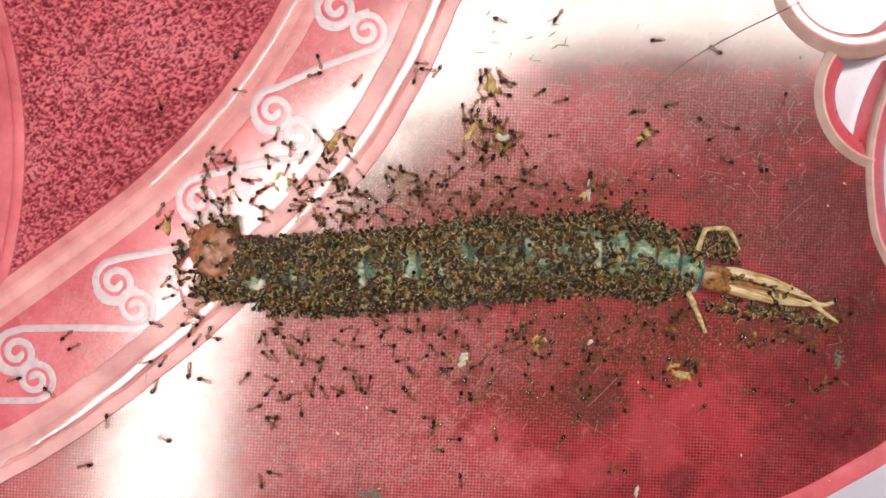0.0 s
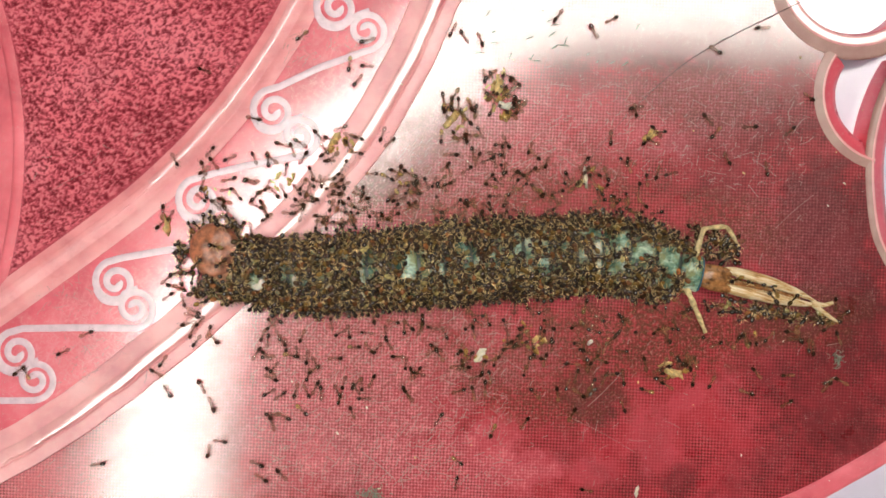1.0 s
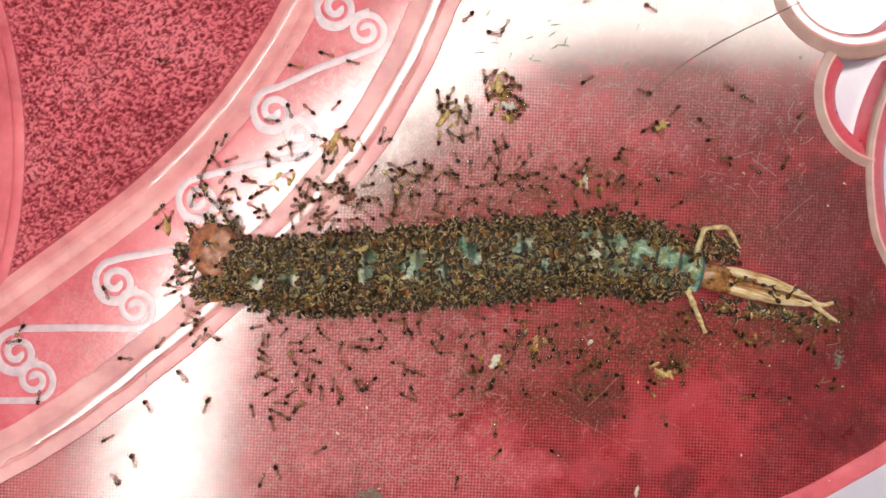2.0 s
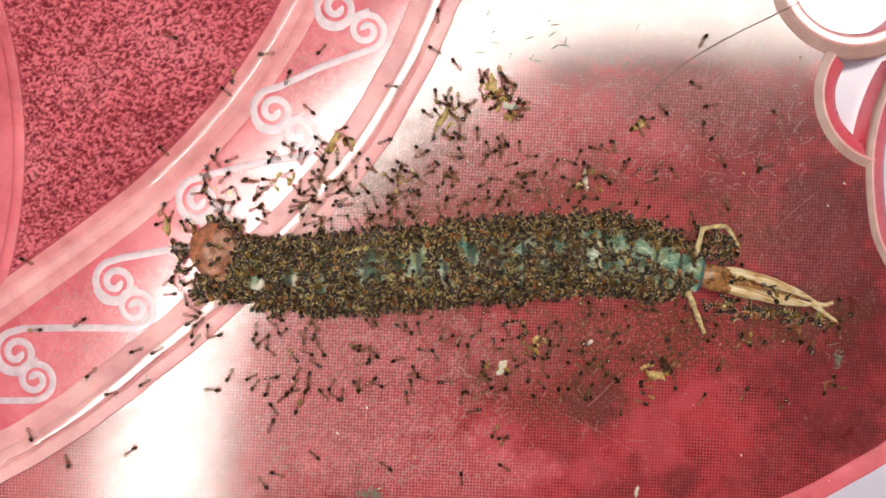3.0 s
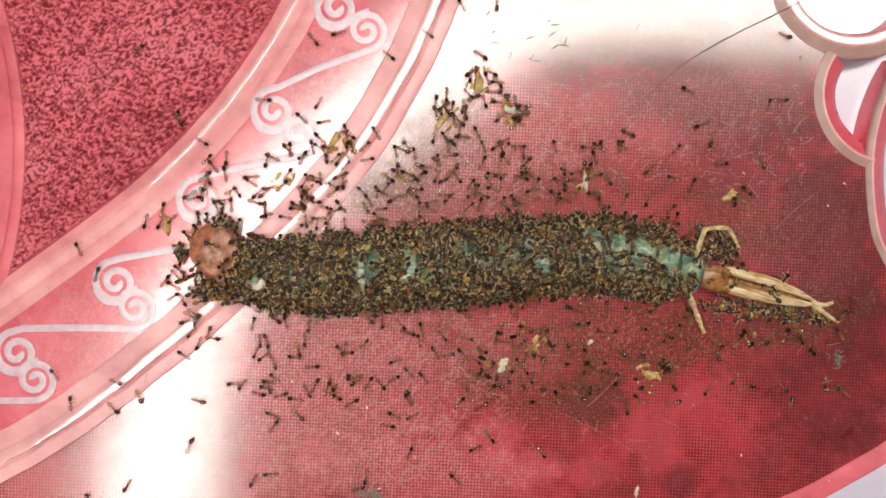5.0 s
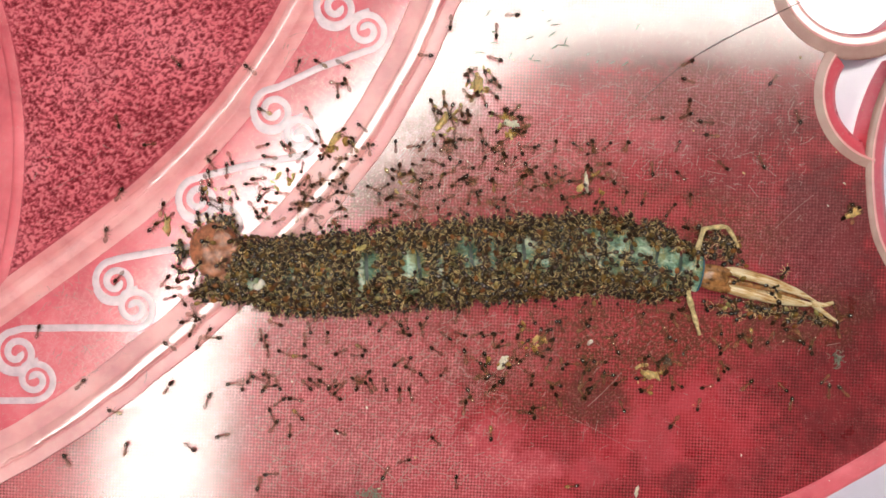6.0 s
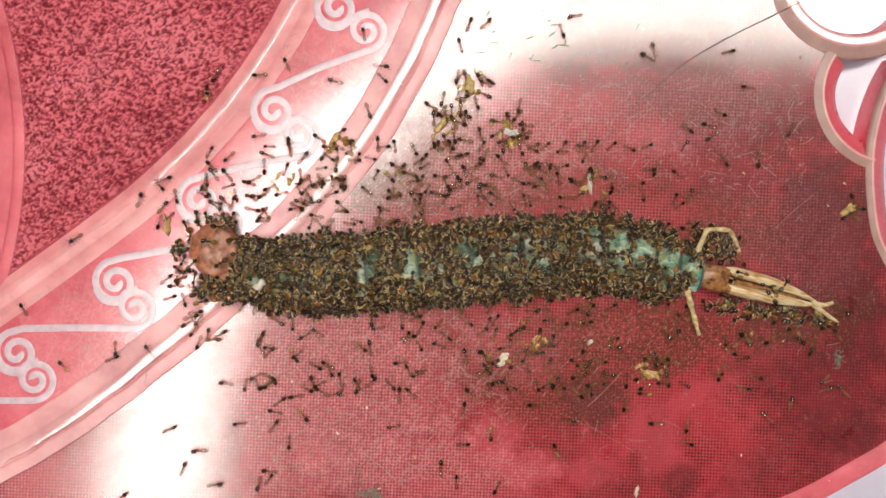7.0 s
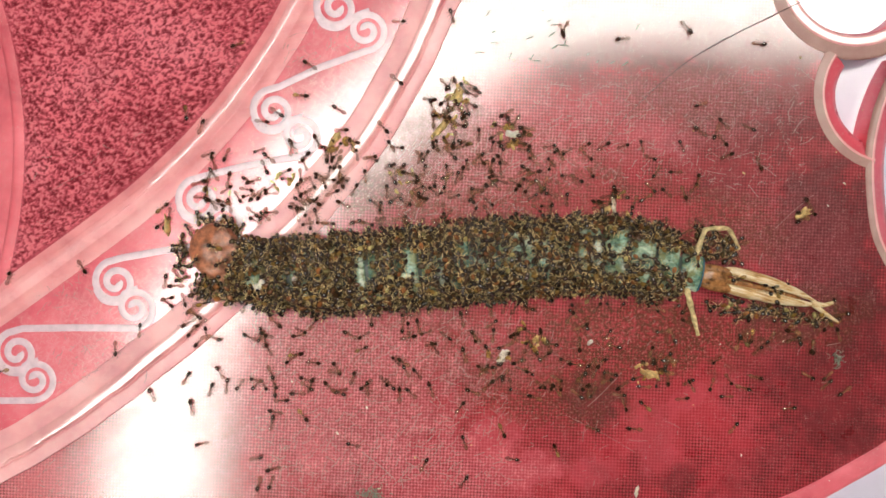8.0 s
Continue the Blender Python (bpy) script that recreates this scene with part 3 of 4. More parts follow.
def scratches():
    """Fine pale scratches over the woven panel and the grained panel."""
    rs = random.Random(21)
    bm = bmesh.new()
    fixed = [(1000, 735, 1122, 800), (1332, 282, 1374, 312), (95, 335, 150, 306), (905, 300, 985, 262), (1372, 405, 1440, 345), (640, 800, 700, 850), (1100, 660, 1040, 720)]
    free = []
    for (u0, v0, u1, v1), count in (((440, 560, 900, 870), 1400), ((940, 120, 1420, 330), 560), ((900, 560, 1180, 860), 60), ((1180, 560, 1500, 860), 16), ((1300, 330, 1530, 640), 14), ((700, 250, 940, 390), 260), ((20, 150, 240, 450), 14), ((60, 500, 200, 570), 40), ((80, 600, 260, 680), 70), ((500, 50, 640, 120), 60), ((340, 300, 420, 380), 30), ((60, 820, 180, 880), 50)):
        for i in range(count):
            u, v, a, q = rs.uniform(u0, u1), rs.uniform(v0, v1), rs.choice((35, 60, -30, 75, 10)) + rs.gauss(0, 14), min(40, 4 + rs.expovariate(1 / 7.0))
            free.append((u, v, u + q * math.cos(radians(a)), v - q * math.sin(radians(a))))
    for u0, v0, u1, v1 in fixed + free:
        b = rs.gauss(0, 0.05) if (u0, v0, u1, v1) not in fixed else 0.02
        mid = ((u0 + u1) / 2 + (v1 - v0) * b, (v0 + v1) / 2 - (u1 - u0) * b)
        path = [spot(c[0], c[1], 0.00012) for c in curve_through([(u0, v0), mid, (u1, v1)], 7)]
        w = rs.uniform(0.2, 0.52) * (1.3 if (u0, v0, u1, v1) in fixed else 1.0)
        sweep(path, [(-w * K, -0.00003), (0, 0.00002), (w * K, -0.00003)], bm)
    return tagged(part("scratch", bm, MAT_SCRATCH, tray, "fine pale scratches in the plastic"), kind="stuff")


scratches()


def swirl(points, width):
    path = [spot(u, v) for u, v in points]
    prof = [(-width, 0.07), (-width * 0.85, 0.115), (-width * 0.65, 0.13), (0, 0.135), (width * 0.65, 0.13), (width * 0.85, 0.115), (width, 0.07)]
    bm = sweep(path, [(x * K, z * MM) for x, z in prof])
    return part("scroll", bm, MAT_SWIRL, tray, "pale raised scroll")


# each motif: spiral p, spiral q, where p's bar comes from, and the far end of q's bar (the last motif only)
for p, q, pbar, qbar in (((205, 500), (238, 545), (394, 431), None), ((30, 625), (62, 672), (240, 581), (-120, 708)),
                         ((352, 355), (392, 395), (532, 276), None), ((484, 197), (530, 240), (650, 90), None), ((596, 14), (648, 54), (760, -60), None)):
    s1 = spiral(*p, 40, 100, 1.75, 1)
    bar = [tuple(c) for c in curve_through([pbar, ((pbar[0] + s1[0][0]) / 2, (pbar[1] + s1[0][1]) / 2 - 3)], 8)]
    swirl(bar + [tuple(c) for c in curve_through([(s1[0][0] + 18, s1[0][1] - 4), s1[1]], 3)] + s1[2:], 7.0)
    s2 = spiral(*q, 36, -80, 1.7, 1)
    bar = []
    if qbar is not None:
        bar = [tuple(c) for c in curve_through([qbar, ((qbar[0] + s2[0][0]) / 2, (qbar[1] + s2[0][1]) / 2 + 2)], 8)]
    swirl(bar + [(s2[0][0] - 9, s2[0][1] + 1.5)] + s2, 6.6)
    swirl([tuple(c) for c in curve_through([(p[0] - 36, p[1] + 12), (p[0] - 22, p[1] + 32), (p[0] + 6, p[1] + 36), (q[0] - 18, q[1] - 26), (q[0] + 6, q[1] - 35)], 16)], 5.5)

# ---- the centipede ----
SPINE = curve_through([(425, 472), (470, 483), (520, 486), (650, 482), (800, 469), (950, 456), (1080, 452), (1180, 474), (1248, 488)], 200)

spine_run = np.concatenate(([0.0], np.cumsum([np.hypot(*(b - a)) for a, b in zip(SPINE, SPINE[1:])])))
SPINE = [np.array((np.interp(q, spine_run, [p[0] for p in SPINE]), np.interp(q, spine_run, [p[1] for p in SPINE]))) for q in np.linspace(0, spine_run[-1], 200)]


def spine(s):
    """Grid point, heading and half width of the body at s from 0 (head end) to 1."""
    f = min(max(s, 0), 0.9999) * 199
    i = int(f)
    p = SPINE[i] + (SPINE[i + 1] - SPINE[i]) * (f - i)
    d = SPINE[i + 1] - SPINE[i]
    w = float(np.interp(s, [0, 0.05, 0.2, 0.5, 0.8, 0.9, 0.95, 1.0], [34, 39, 44, 46, 45, 40, 33, 27]))
    return p, math.atan2(-d[1], d[0]), w


def body_point(s, phi, lift=0.0):
    """A point and normal on the body's skin; phi in radians from the top, positive to the far side."""
    p, a, w = spine(s)
    half, tall = w * K, w * K * 0.62
    fwd = Vector((math.cos(a), math.sin(a), 0))
    side = Vector((-fwd.y, fwd.x, 0))
    nrm = (side * (math.sin(phi) / half) + Vector((0, 0, 1)) * (math.cos(phi) / tall)).normalized()
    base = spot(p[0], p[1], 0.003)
    base.z = tall
    return base + side * (half * math.sin(phi)) + Vector((0, 0, 1)) * (tall * math.cos(phi)) + nrm * lift, nrm, fwd


MOVES = []  # things that move, each with its rows of time and pose
centipede = tagged(new("centipede"), "dead blue-green centipede covered by feeding ants on the tray", "centipede")

NSEG = 18
rng_skin = random.Random(31)
for k in range(NSEG):
    bm = bmesh.new()
    s0, s1 = k / NSEG, (k + 0.87) / NSEG
    rings = []
    for j, (t, g) in enumerate(((0, 0.80), (0.09, 0.92), (0.3, 0.98), (0.55, 1.02), (0.75, 1.06), (0.93, 1.09), (1.0, 0.88))):
        s = s0 + (s1 - s0) * t
        ring = []
        for i in range(17):
            phi = radians(-112 + 224 * i / 16)
            p, nrm, fwd = body_point(min(s, 1), phi, 0.00028 * noise.noise(Vector((s * 95, phi * 2.6, 5.0))) + 0.00012 * noise.noise(Vector((s * 300, phi * 7, 1.0))))
            c, _, _ = body_point(min(s, 1), 0)
            mid = Vector((c.x, c.y, c.z * 0.5))
            dent = 1 - 0.05 * math.exp(-((abs(phi) - 0.45) / 0.12) ** 2)
            ring.append(bm.verts.new(mid + (p - mid) * g * dent))
        rings.append(ring)
    for j, (a, b) in enumerate(zip(rings, rings[1:])):
        for i in range(16):
            bm.faces.new((a[i], a[i + 1], b[i + 1], b[i])).material_index = 1 if j == 4 or j == 3 and rng_skin.random() < 0.35 else 0
    part("body_segment", bm, [MAT_TERG, MAT_TERG_RIM], centipede)

bm = bmesh.new()
core = [body_point(i / 39, 0)[0] for i in range(40)]
core = [Vector((c.x, c.y, c.z * 0.48)) for c in core]
tube(core, 38 * K, bm, 12, taper=lambda t: 1 - 0.45 * max(0, t - 0.75) / 0.25, flat=0.56)
part("underside", bm, MAT_FLESH, centipede, "dark olive underside")



def head_plate(name, u, v, ru, rv, top, turn, material, label, seed):
    """A low domed plate with a raised worn rim and an uneven skin."""
    bm = bmesh.new()
    c = spot(u, v, top)
    rot = Matrix.Rotation(radians(turn), 3, "Z")
    for w in blob(bm, (0, 0, 0), (1, 1, 1), 0, 40, 26):
        q = w.co.copy()
        r = math.hypot(q.x, q.y)
        edge = 1 + 0.09 * noise.noise(Vector((q.x * 1.6 + seed, q.y * 1.6, 0))) + 0.04 * noise.noise(Vector((q.x * 5, q.y * 5 + seed, 3)))
        z = q.z * 0.0019
        if q.z > 0:
            z += 0.00022 * math.exp(-((r - 0.86) / 0.07) ** 2) - 0.0003 * math.exp(-((q.x + 0.15 + 0.2 * q.y) / 0.16) ** 2) * (1 - r * r)
            z += 0.00016 * noise.noise(Vector((q.x * 4, q.y * 4, seed))) + 0.00007 * noise.noise(Vector((q.x * 11, q.y * 11, seed)))
        p = rot @ Vector((q.x * ru * K * edge, q.y * rv * K * edge, z))
        w.co = Vector((c.x + p.x, c.y + p.y, max(0.0002, top - 0.0019 + p.z)))
    part(name, bm, material, centipede, label)


head_plate("head", 377, 444, 44, 50, 0.0045, 12, MAT_HEADPLATE, "round red-brown head plate", 2.0)
head_plate("neck_plate", 400, 466, 30, 38, 0.0039, -25, MAT_NECK, "paler tan plate behind the head", 7.0)


def leg(name, pts, r, label, taper, mats=MAT_PALE_LEG, swing=()):
    """A limb through grid points with heights in mm; swing: rows of (t, degrees) about its root."""
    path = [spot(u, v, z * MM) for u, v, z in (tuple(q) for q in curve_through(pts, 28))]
    root = path[0].copy()
    ob = part(name, tube([p - root for p in path], r * K, sides=9, taper=taper, flat=0.8), mats, centipede, label)
    ob.location = root
    if swing:
        MOVES.append((ob, [(t, Matrix.Translation(root) @ pose(0, 0, 0, 0, 0, a)) for t, a in swing]))
    return ob


def spindle(t):
    return 0.55 + 0.65 * math.sin(math.pi * min(1, t * 1.05)) - 0.35 * t - 0.12 * math.exp(-((t - 0.42) / 0.02) ** 2)


leg("terminal_leg", [(1280, 478, 2.3), (1305, 482, 2.6), (1360, 498, 2.5), (1410, 517, 2.1), (1448, 536, 1.4)], 9.2, "long straw-coloured trailing leg", spindle)
leg("terminal_leg", [(1268, 506, 2.1), (1305, 515, 2.2), (1360, 526, 2.0), (1410, 536, 1.7), (1450, 541, 1.4)], 10.2, "long straw-coloured trailing leg", spindle)
# added brown limb in place of the shaded gap between the legs
leg("leg_base", [(1262, 492, 1.7), (1320, 504, 1.7), (1375, 517, 1.5), (1415, 528, 1.3)], 7.5, "brown filler added for the dark gap between the trailing legs", lambda t: 1 - 0.55 * t, MAT_JOINT)
leg("leg_tip", [(1436, 537, 1.4), (1458, 540, 1.2), (1474, 536, 0.8)], 5.5, "thin straw-coloured claw", lambda t: 1 - 0.4 * t)
leg("leg_tip", [(1440, 540, 1.4), (1462, 556, 1.0), (1484, 572, 0.6)], 5, "thin straw-coloured claw", lambda t: 1 - 0.5 * t)
leg("walking_leg", [(1230, 458, 2.5), (1238, 434, 3.2), (1246, 412, 3.5), (1249, 407, 3.5), (1256, 405, 3.4), (1275, 404, 3.0), (1288, 405, 2.6), (1292, 409, 2.3), (1302, 426, 1.4), (1308, 442, 0.8)], 5.2, "thin bent straw-coloured leg", lambda t: 1 - 0.4 * t + 0.12 * math.sin(t * 25), MAT_CREAM_LEG, swing=((0, 0), (1.0, 3), (1.7, 2), (3.5, 5), (4.5, 0), (6, 3), (7, -3), (8, 0)))
leg("walking_leg", [(1214, 508, 2.4), (1223, 530, 2.2), (1233, 556, 1.6), (1246, 590, 0.7)], 5.6, "thin straight straw-coloured leg", lambda t: 1.05 - 0.4 * t + 0.12 * math.sin(t * 19), MAT_CREAM_LEG, swing=((0, 2), (1.5, 2), (3.5, 0), (4.5, 2), (5.8, -5), (7, -6), (8, -7)))
leg("leg_base", [(1242, 476, 2.4), (1262, 478, 2.6), (1296, 483, 2.5)], 9, "orange-brown joint of a trailing leg", lambda t: 0.95 + 0.25 * math.sin(math.pi * t) - 0.25 * t, MAT_JOINT)
leg("leg_base", [(1242, 498, 2.2), (1262, 505, 2.4), (1294, 513, 2.3)], 9.5, "orange-brown joint of a trailing leg", lambda t: 0.95 + 0.25 * math.sin(math.pi * t) - 0.25 * t, MAT_JOINT)
bm = bmesh.new()
tail = spot(1264, 491, 0.003)
for v in blob(bm, (tail.x, tail.y, 0.0026), (0.0030, 0.0019, 0.0011), 0, 16, 10, Matrix.Rotation(-0.15, 4, "Z")):
    v.co += v.normal * 0.0002 * noise.noise(v.co * 900)
part("tail_plate", bm, MAT_JOINT, centipede, "orange-brown tail plate")
ring = [body_point(0.992, radians(a), 0.00012)[0] for a in range(-88, 92, 8)]
part("tail_collar", tube(ring, 1.5 * K, sides=7), MAT_COLLAR, centipede, "dark blue collar before the tail plate")

# ---- ants ----


def ant_head(bm, mat=0, k=0.9):
    blob(bm, (1.08 * MM, 0, 0.58 * MM), (0.52 * k * MM, 0.47 * k * MM, 0.42 * k * MM), mat, 12, 8)
    blob(bm, (1.56 * MM, 0, 0.48 * MM), (0.16 * MM, 0.20 * MM, 0.12 * MM), mat, 8, 5)


def ant_thorax(bm, mat=0):
    blob(bm, (0.40 * MM, 0, 0.55 * MM), (0.38 * MM, 0.22 * MM, 0.22 * MM), mat, 8, 6)
    blob(bm, (0.0, 0, 0.52 * MM), (0.32 * MM, 0.19 * MM, 0.19 * MM), mat, 8, 5)
    blob(bm, (-0.30 * MM, 0, 0.52 * MM), (0.13 * MM, 0.15 * MM, 0.17 * MM), mat, 6, 5)


def ant_gaster(bm, mat=0):
    blob(bm, (-0.86 * MM, 0, 0.55 * MM), (0.62 * MM, 0.45 * MM, 0.38 * MM), mat, 10, 8)
    blob(bm, (-1.40 * MM, 0, 0.50 * MM), (0.14 * MM, 0.12 * MM, 0.11 * MM), mat, 6, 4)


def ant_leg(bm, k, side, mat=0, thick=0.042):
    x0, x1, x2 = ((0.50, 0.80, 1.15), (0.25, 0.25, 0.20), (0.05, -0.35, -0.85))[k]
    pts = [Vector((x0, side * 0.15, 0.48)) * MM, Vector((x1, side * 0.55, 0.75)) * MM, Vector((x2, side * 1.0, 0.0)) * MM]
    tube(pts, thick * MM, bm, 4, taper=lambda t: 1.1 - 0.5 * t, mat=mat)


def ant_antenna(bm, side, mat=0):
    pts = [Vector((1.40, side * 0.18, 0.6)) * MM, Vector((1.60, side * 0.52, 0.72)) * MM, Vector((2.02, side * 0.42, 0.45)) * MM]
    tube(pts, 0.036 * MM, bm, 4, mat=mat)


def first_ant(label, gaster_mat):
    root = tagged(new("ant"), label, "ant", "ants swarming round the centipede")
    for name, f, m in (("head", ant_head, MAT_HEAD), ("thorax", ant_thorax, MAT_THORAX), ("gaster", ant_gaster, gaster_mat)):
        bm = bmesh.new()
        f(bm)
        part(name, bm, m, root)
    for k in range(3):
        for side in (1, -1):
            bm = bmesh.new()
            ant_leg(bm, k, side)
            part("leg", bm, MAT_LEG, root)
    for side in (1, -1):
        bm = bmesh.new()
        ant_antenna(bm, side)
        part("antenna", bm, MAT_LEG, root)
    return root


def whole_ant(name, gaster_mat, thorax_mat, leg_mat, thick):
    """One ant as a single mesh, for the mass on the carcass."""
    bm = bmesh.new()
    blob(bm, (1.08 * MM, 0, 0.58 * MM), (0.47 * MM, 0.43 * MM, 0.38 * MM), 0, 8, 6)
    blob(bm, (0.20 * MM, 0, 0.54 * MM), (0.56 * MM, 0.21 * MM, 0.22 * MM), 1, 6, 5)
    blob(bm, (-0.86 * MM, 0, 0.55 * MM), (0.64 * MM, 0.44 * MM, 0.38 * MM), 2, 8, 6)
    for k in range(3):
        for side in (1, -1):
            ant_leg(bm, k, side, 3, thick)
    for side in (1, -1):
        ant_antenna(bm, side, 3)
    me = bpy.data.meshes.new(name)
    bmesh.ops.recalc_face_normals(bm, faces=bm.faces)
    bm.to_mesh(me)
    bm.free()
    me.polygons.foreach_set("use_smooth", [True] * len(me.polygons))
    for m in (MAT_HEAD if leg_mat is MAT_LEG else MAT_SWARM_HEAD, thorax_mat, gaster_mat, leg_mat):
        me.materials.append(m)
    return me


ridge_pts = [(np.array(RIDGE_A), 12, 0.5), (np.array(offset(RIDGE_B, 12)), 18, 0.5)]


def ground_height(u, v):
    """Height of the tray's face, metres."""
    z = 0.0
    for line, wide, tall in ridge_pts:
        d = float(np.min(np.hypot(line[:, 0] - u, line[:, 1] - v)))
        if d < wide + 8:
            z = max(z, tall * MM * max(0.0, 1 - (d / (wide + 8)) ** 2))
    if v < 520 and u < 500 and z == 0.0 and u < np.interp(v, a_line[::-1, 1], a_line[::-1, 0]):
        z = 0.00022
    return z + 0.00005


def stand(u, v, heading, lift=0.0, pitch=0.0):
    """Pose of an ant on the tray; heading in degrees on the plan, 90 is towards the top."""
    z = ground_height(u, v) + lift
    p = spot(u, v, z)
    return Matrix.Translation(p) @ Euler((0, radians(pitch), radians(heading))).to_matrix().to_4x4()


rng = random.Random(7)


def limit(a, b, most=80):
    """b brought within most degrees of a."""
    d = (b - a + 180) % 360 - 180
    return a + max(-most, min(most, d))


proto = {"brown": first_ant("small brown ant with a shiny black head on pink plastic", MAT_GASTER),
         "olive": first_ant("small olive-brown ant with a shiny black head on pink plastic", MAT_OLIVE)}
spare = list(proto.values())
ants = []


def make_ant(kind=None):
    kind = kind or rng.choice(("brown",) * 9 + ("olive",))
    if proto[kind] in spare:
        spare.remove(proto[kind])
        ob = proto[kind]
    else:
        ob = copy_thing(proto[kind], Matrix())
    s = rng.uniform(0.86, 1.06)
    ob.scale = (s, s, s)
    ants.append(ob)
    return ob


def lerp_track(track, t):
    """track: rows of (t, u, v)."""
    ts = [r[0] for r in track]
    return float(np.interp(t, ts, [r[1] for r in track])), float(np.interp(t, ts, [r[2] for r in track]))


def jitter_ant(track, du, dv, heading, wander=3.0, swing=18.0, step=0.5, lift=0.0, kind=None):
    """An ant that keeps its place near a track and fidgets."""
    ob = make_ant(kind)
    rows, h = [], heading
    t, ou, ov = 0.0, 0.0, 0.0
    while t <= 8.001:
        u, v = lerp_track(track, t)
        rows.append((t, stand(u + du + ou, v + dv + ov, h, lift)))
        if rng.random() < 0.6:
            ou = 0.6 * ou + rng.gauss(0, wander)
            ov = 0.6 * ov + rng.gauss(0, wander)
            h = limit(h, heading + rng.gauss(0, swing))
        t += step
    MOVES.append((ob, rows))
    return ob


def still(u, v):
    return [(0.0, u, v), (8.0, u, v)]


# knots of ants round a morsel: track, how many, radius
KNOTS = [
    ([(0, 870, 150), (1.5, 885, 152), (3, 872, 150), (4.5, 850, 148), (6.5, 845, 148), (7, 832, 152), (8, 812, 168)], 12, 30),
    ([(0, 835, 232), (1, 800, 212), (3, 785, 208), (8, 782, 226)], 17, 42),
    ([(0, 592, 248), (8, 596, 255)], 8, 26),
    ([(0, 890, 245), (1, 895, 188), (4.5, 905, 190), (6.5, 905, 230), (8, 908, 238)], 11, 32),
    ([(0, 1042, 338), (1, 1036, 315), (4.5, 1036, 322), (7, 1044, 326), (8, 1086, 362)], 8, 32),
    ([(0, 1140, 240), (1, 1150, 240), (1.5, 1170, 230), (3, 1130, 222), (3.3, 1098, 238), (3.9, 1098, 230), (4.2, 1175, 275), (4.5, 1228, 322), (4.7, 1246, 332), (5.8, 1471, 382), (6.2, 1525, 368), (6.6, 1520, 356), (7, 1500, 372), (7.4, 1496, 377), (8, 1420, 378)], 4, 20),
    (still(505, 325), 20, 60), (still(380, 335), 9, 40), (still(298, 392), 3, 22),
    ([(0, 820, 636), (1, 850, 628), (3, 888, 650), (8, 890, 630)], 9, 42),
    ([(0, 1206, 664), (1.5, 1184, 660), (3, 1160, 664), (8, 1150, 662)], 9, 36),
    (still(1045, 652), 9, 48), (still(945, 602), 7, 28), (still(575, 345), 9, 38), (still(712, 318), 8, 32),
    (still(372, 572), 8, 34), (still(322, 505), 7, 30), (still(470, 570), 5, 30), (still(1440, 572), 9, 46), (still(1320, 566), 8, 48), (still(1280, 440), 5, 30), (still(1468, 560), 5, 22),
]
AMBER = [KNOTS[k][0] for k in (0, 1, 2, 3, 4, 8, 12, 14)]
for track, count, radius in KNOTS:
    for i in range(count):
        a = rng.uniform(0, 360)
        r = radius * math.sqrt(rng.uniform(0.12, 1.2))
        jitter_ant(track, r * math.cos(radians(a)), -r * math.sin(radians(a)), a + rng.gauss(0, 45) + (180 if rng.random() < 0.35 else 0), 2.6, 16, kind=rng.choice(("brown", "olive")) if track in AMBER else None)

# loose ants that hardly move: boxes on the plan and counts
for (u0, v0, u1, v1), count in (((760, 235, 960, 330), 16), ((470, 545, 760, 700), 26), ((760, 535, 1230, 720), 30), ((300, 250, 560, 400), 14), ((1120, 200, 1400, 420), 8), ((430, 700, 900, 870), 9), ((1180, 540, 1500, 760), 8)):
    for i in range(count):
        jitter_ant(still(rng.uniform(u0, u1), rng.uniform(v0, v1)), 0, 0, rng.uniform(0, 360), 5.0, 30)


def runner(zone, speed, start=None):
    """An ant that runs about within a zone (u0, v0, u1, v1), stopping at times."""
    u0, v0, u1, v1 = zone
    u, v = start or (rng.uniform(u0, u1), rng.uniform(v0, v1))
    h = rng.uniform(0, 360)
    goal = h
    ob = make_ant()
    rows, t, pause = [], 0.0, 0.0
    while t <= 8.001:
        rows.append((t, stand(u, v, h)))
        dt = 0.2
        if rng.random() < 0.10:
            pause = rng.choice((0.2, 0.4, 0.8))
        if pause > 0:
            pause -= dt
        else:
            if u < u0 or u > u1 or v < v0 or v > v1:
                goal = math.degrees(math.atan2(v - (v0 + v1) / 2, (u0 + u1) / 2 - u)) + rng.gauss(0, 25)
            else:
                goal += rng.gauss(0, 26)
            h = limit(h, goal, 50)
            k = speed * dt * rng.uniform(0.6, 1.2)
            u += k * math.cos(radians(h))
            v -= k * math.sin(radians(h))
        t += dt
    MOVES.append((ob, rows))


def routed(track):
    """An ant that runs along a route of (t, u, v)."""
    ob = make_ant("brown")
    curve_t = np.arange(0, 8.01, 0.2)
    pts = [lerp_track(track, t) for t in curve_t]
    us, vs = np.array([p[0] for p in pts]), np.array([p[1] for p in pts])
    rows, h = [], None
    for i, t in enumerate(curve_t):
        k = min(i, len(pts) - 2)
        du, dv = us[k + 1] - us[k], vs[k + 1] - vs[k]
        if h is None:
            h = math.degrees(math.atan2(-dv, du)) if du or dv else 235.0
        if math.hypot(du, dv) > 3:
            h = limit(h, math.degrees(math.atan2(-dv, du)), 75)
        rows.append((float(t), stand(us[i], vs[i], h)))
    MOVES.append((ob, rows))


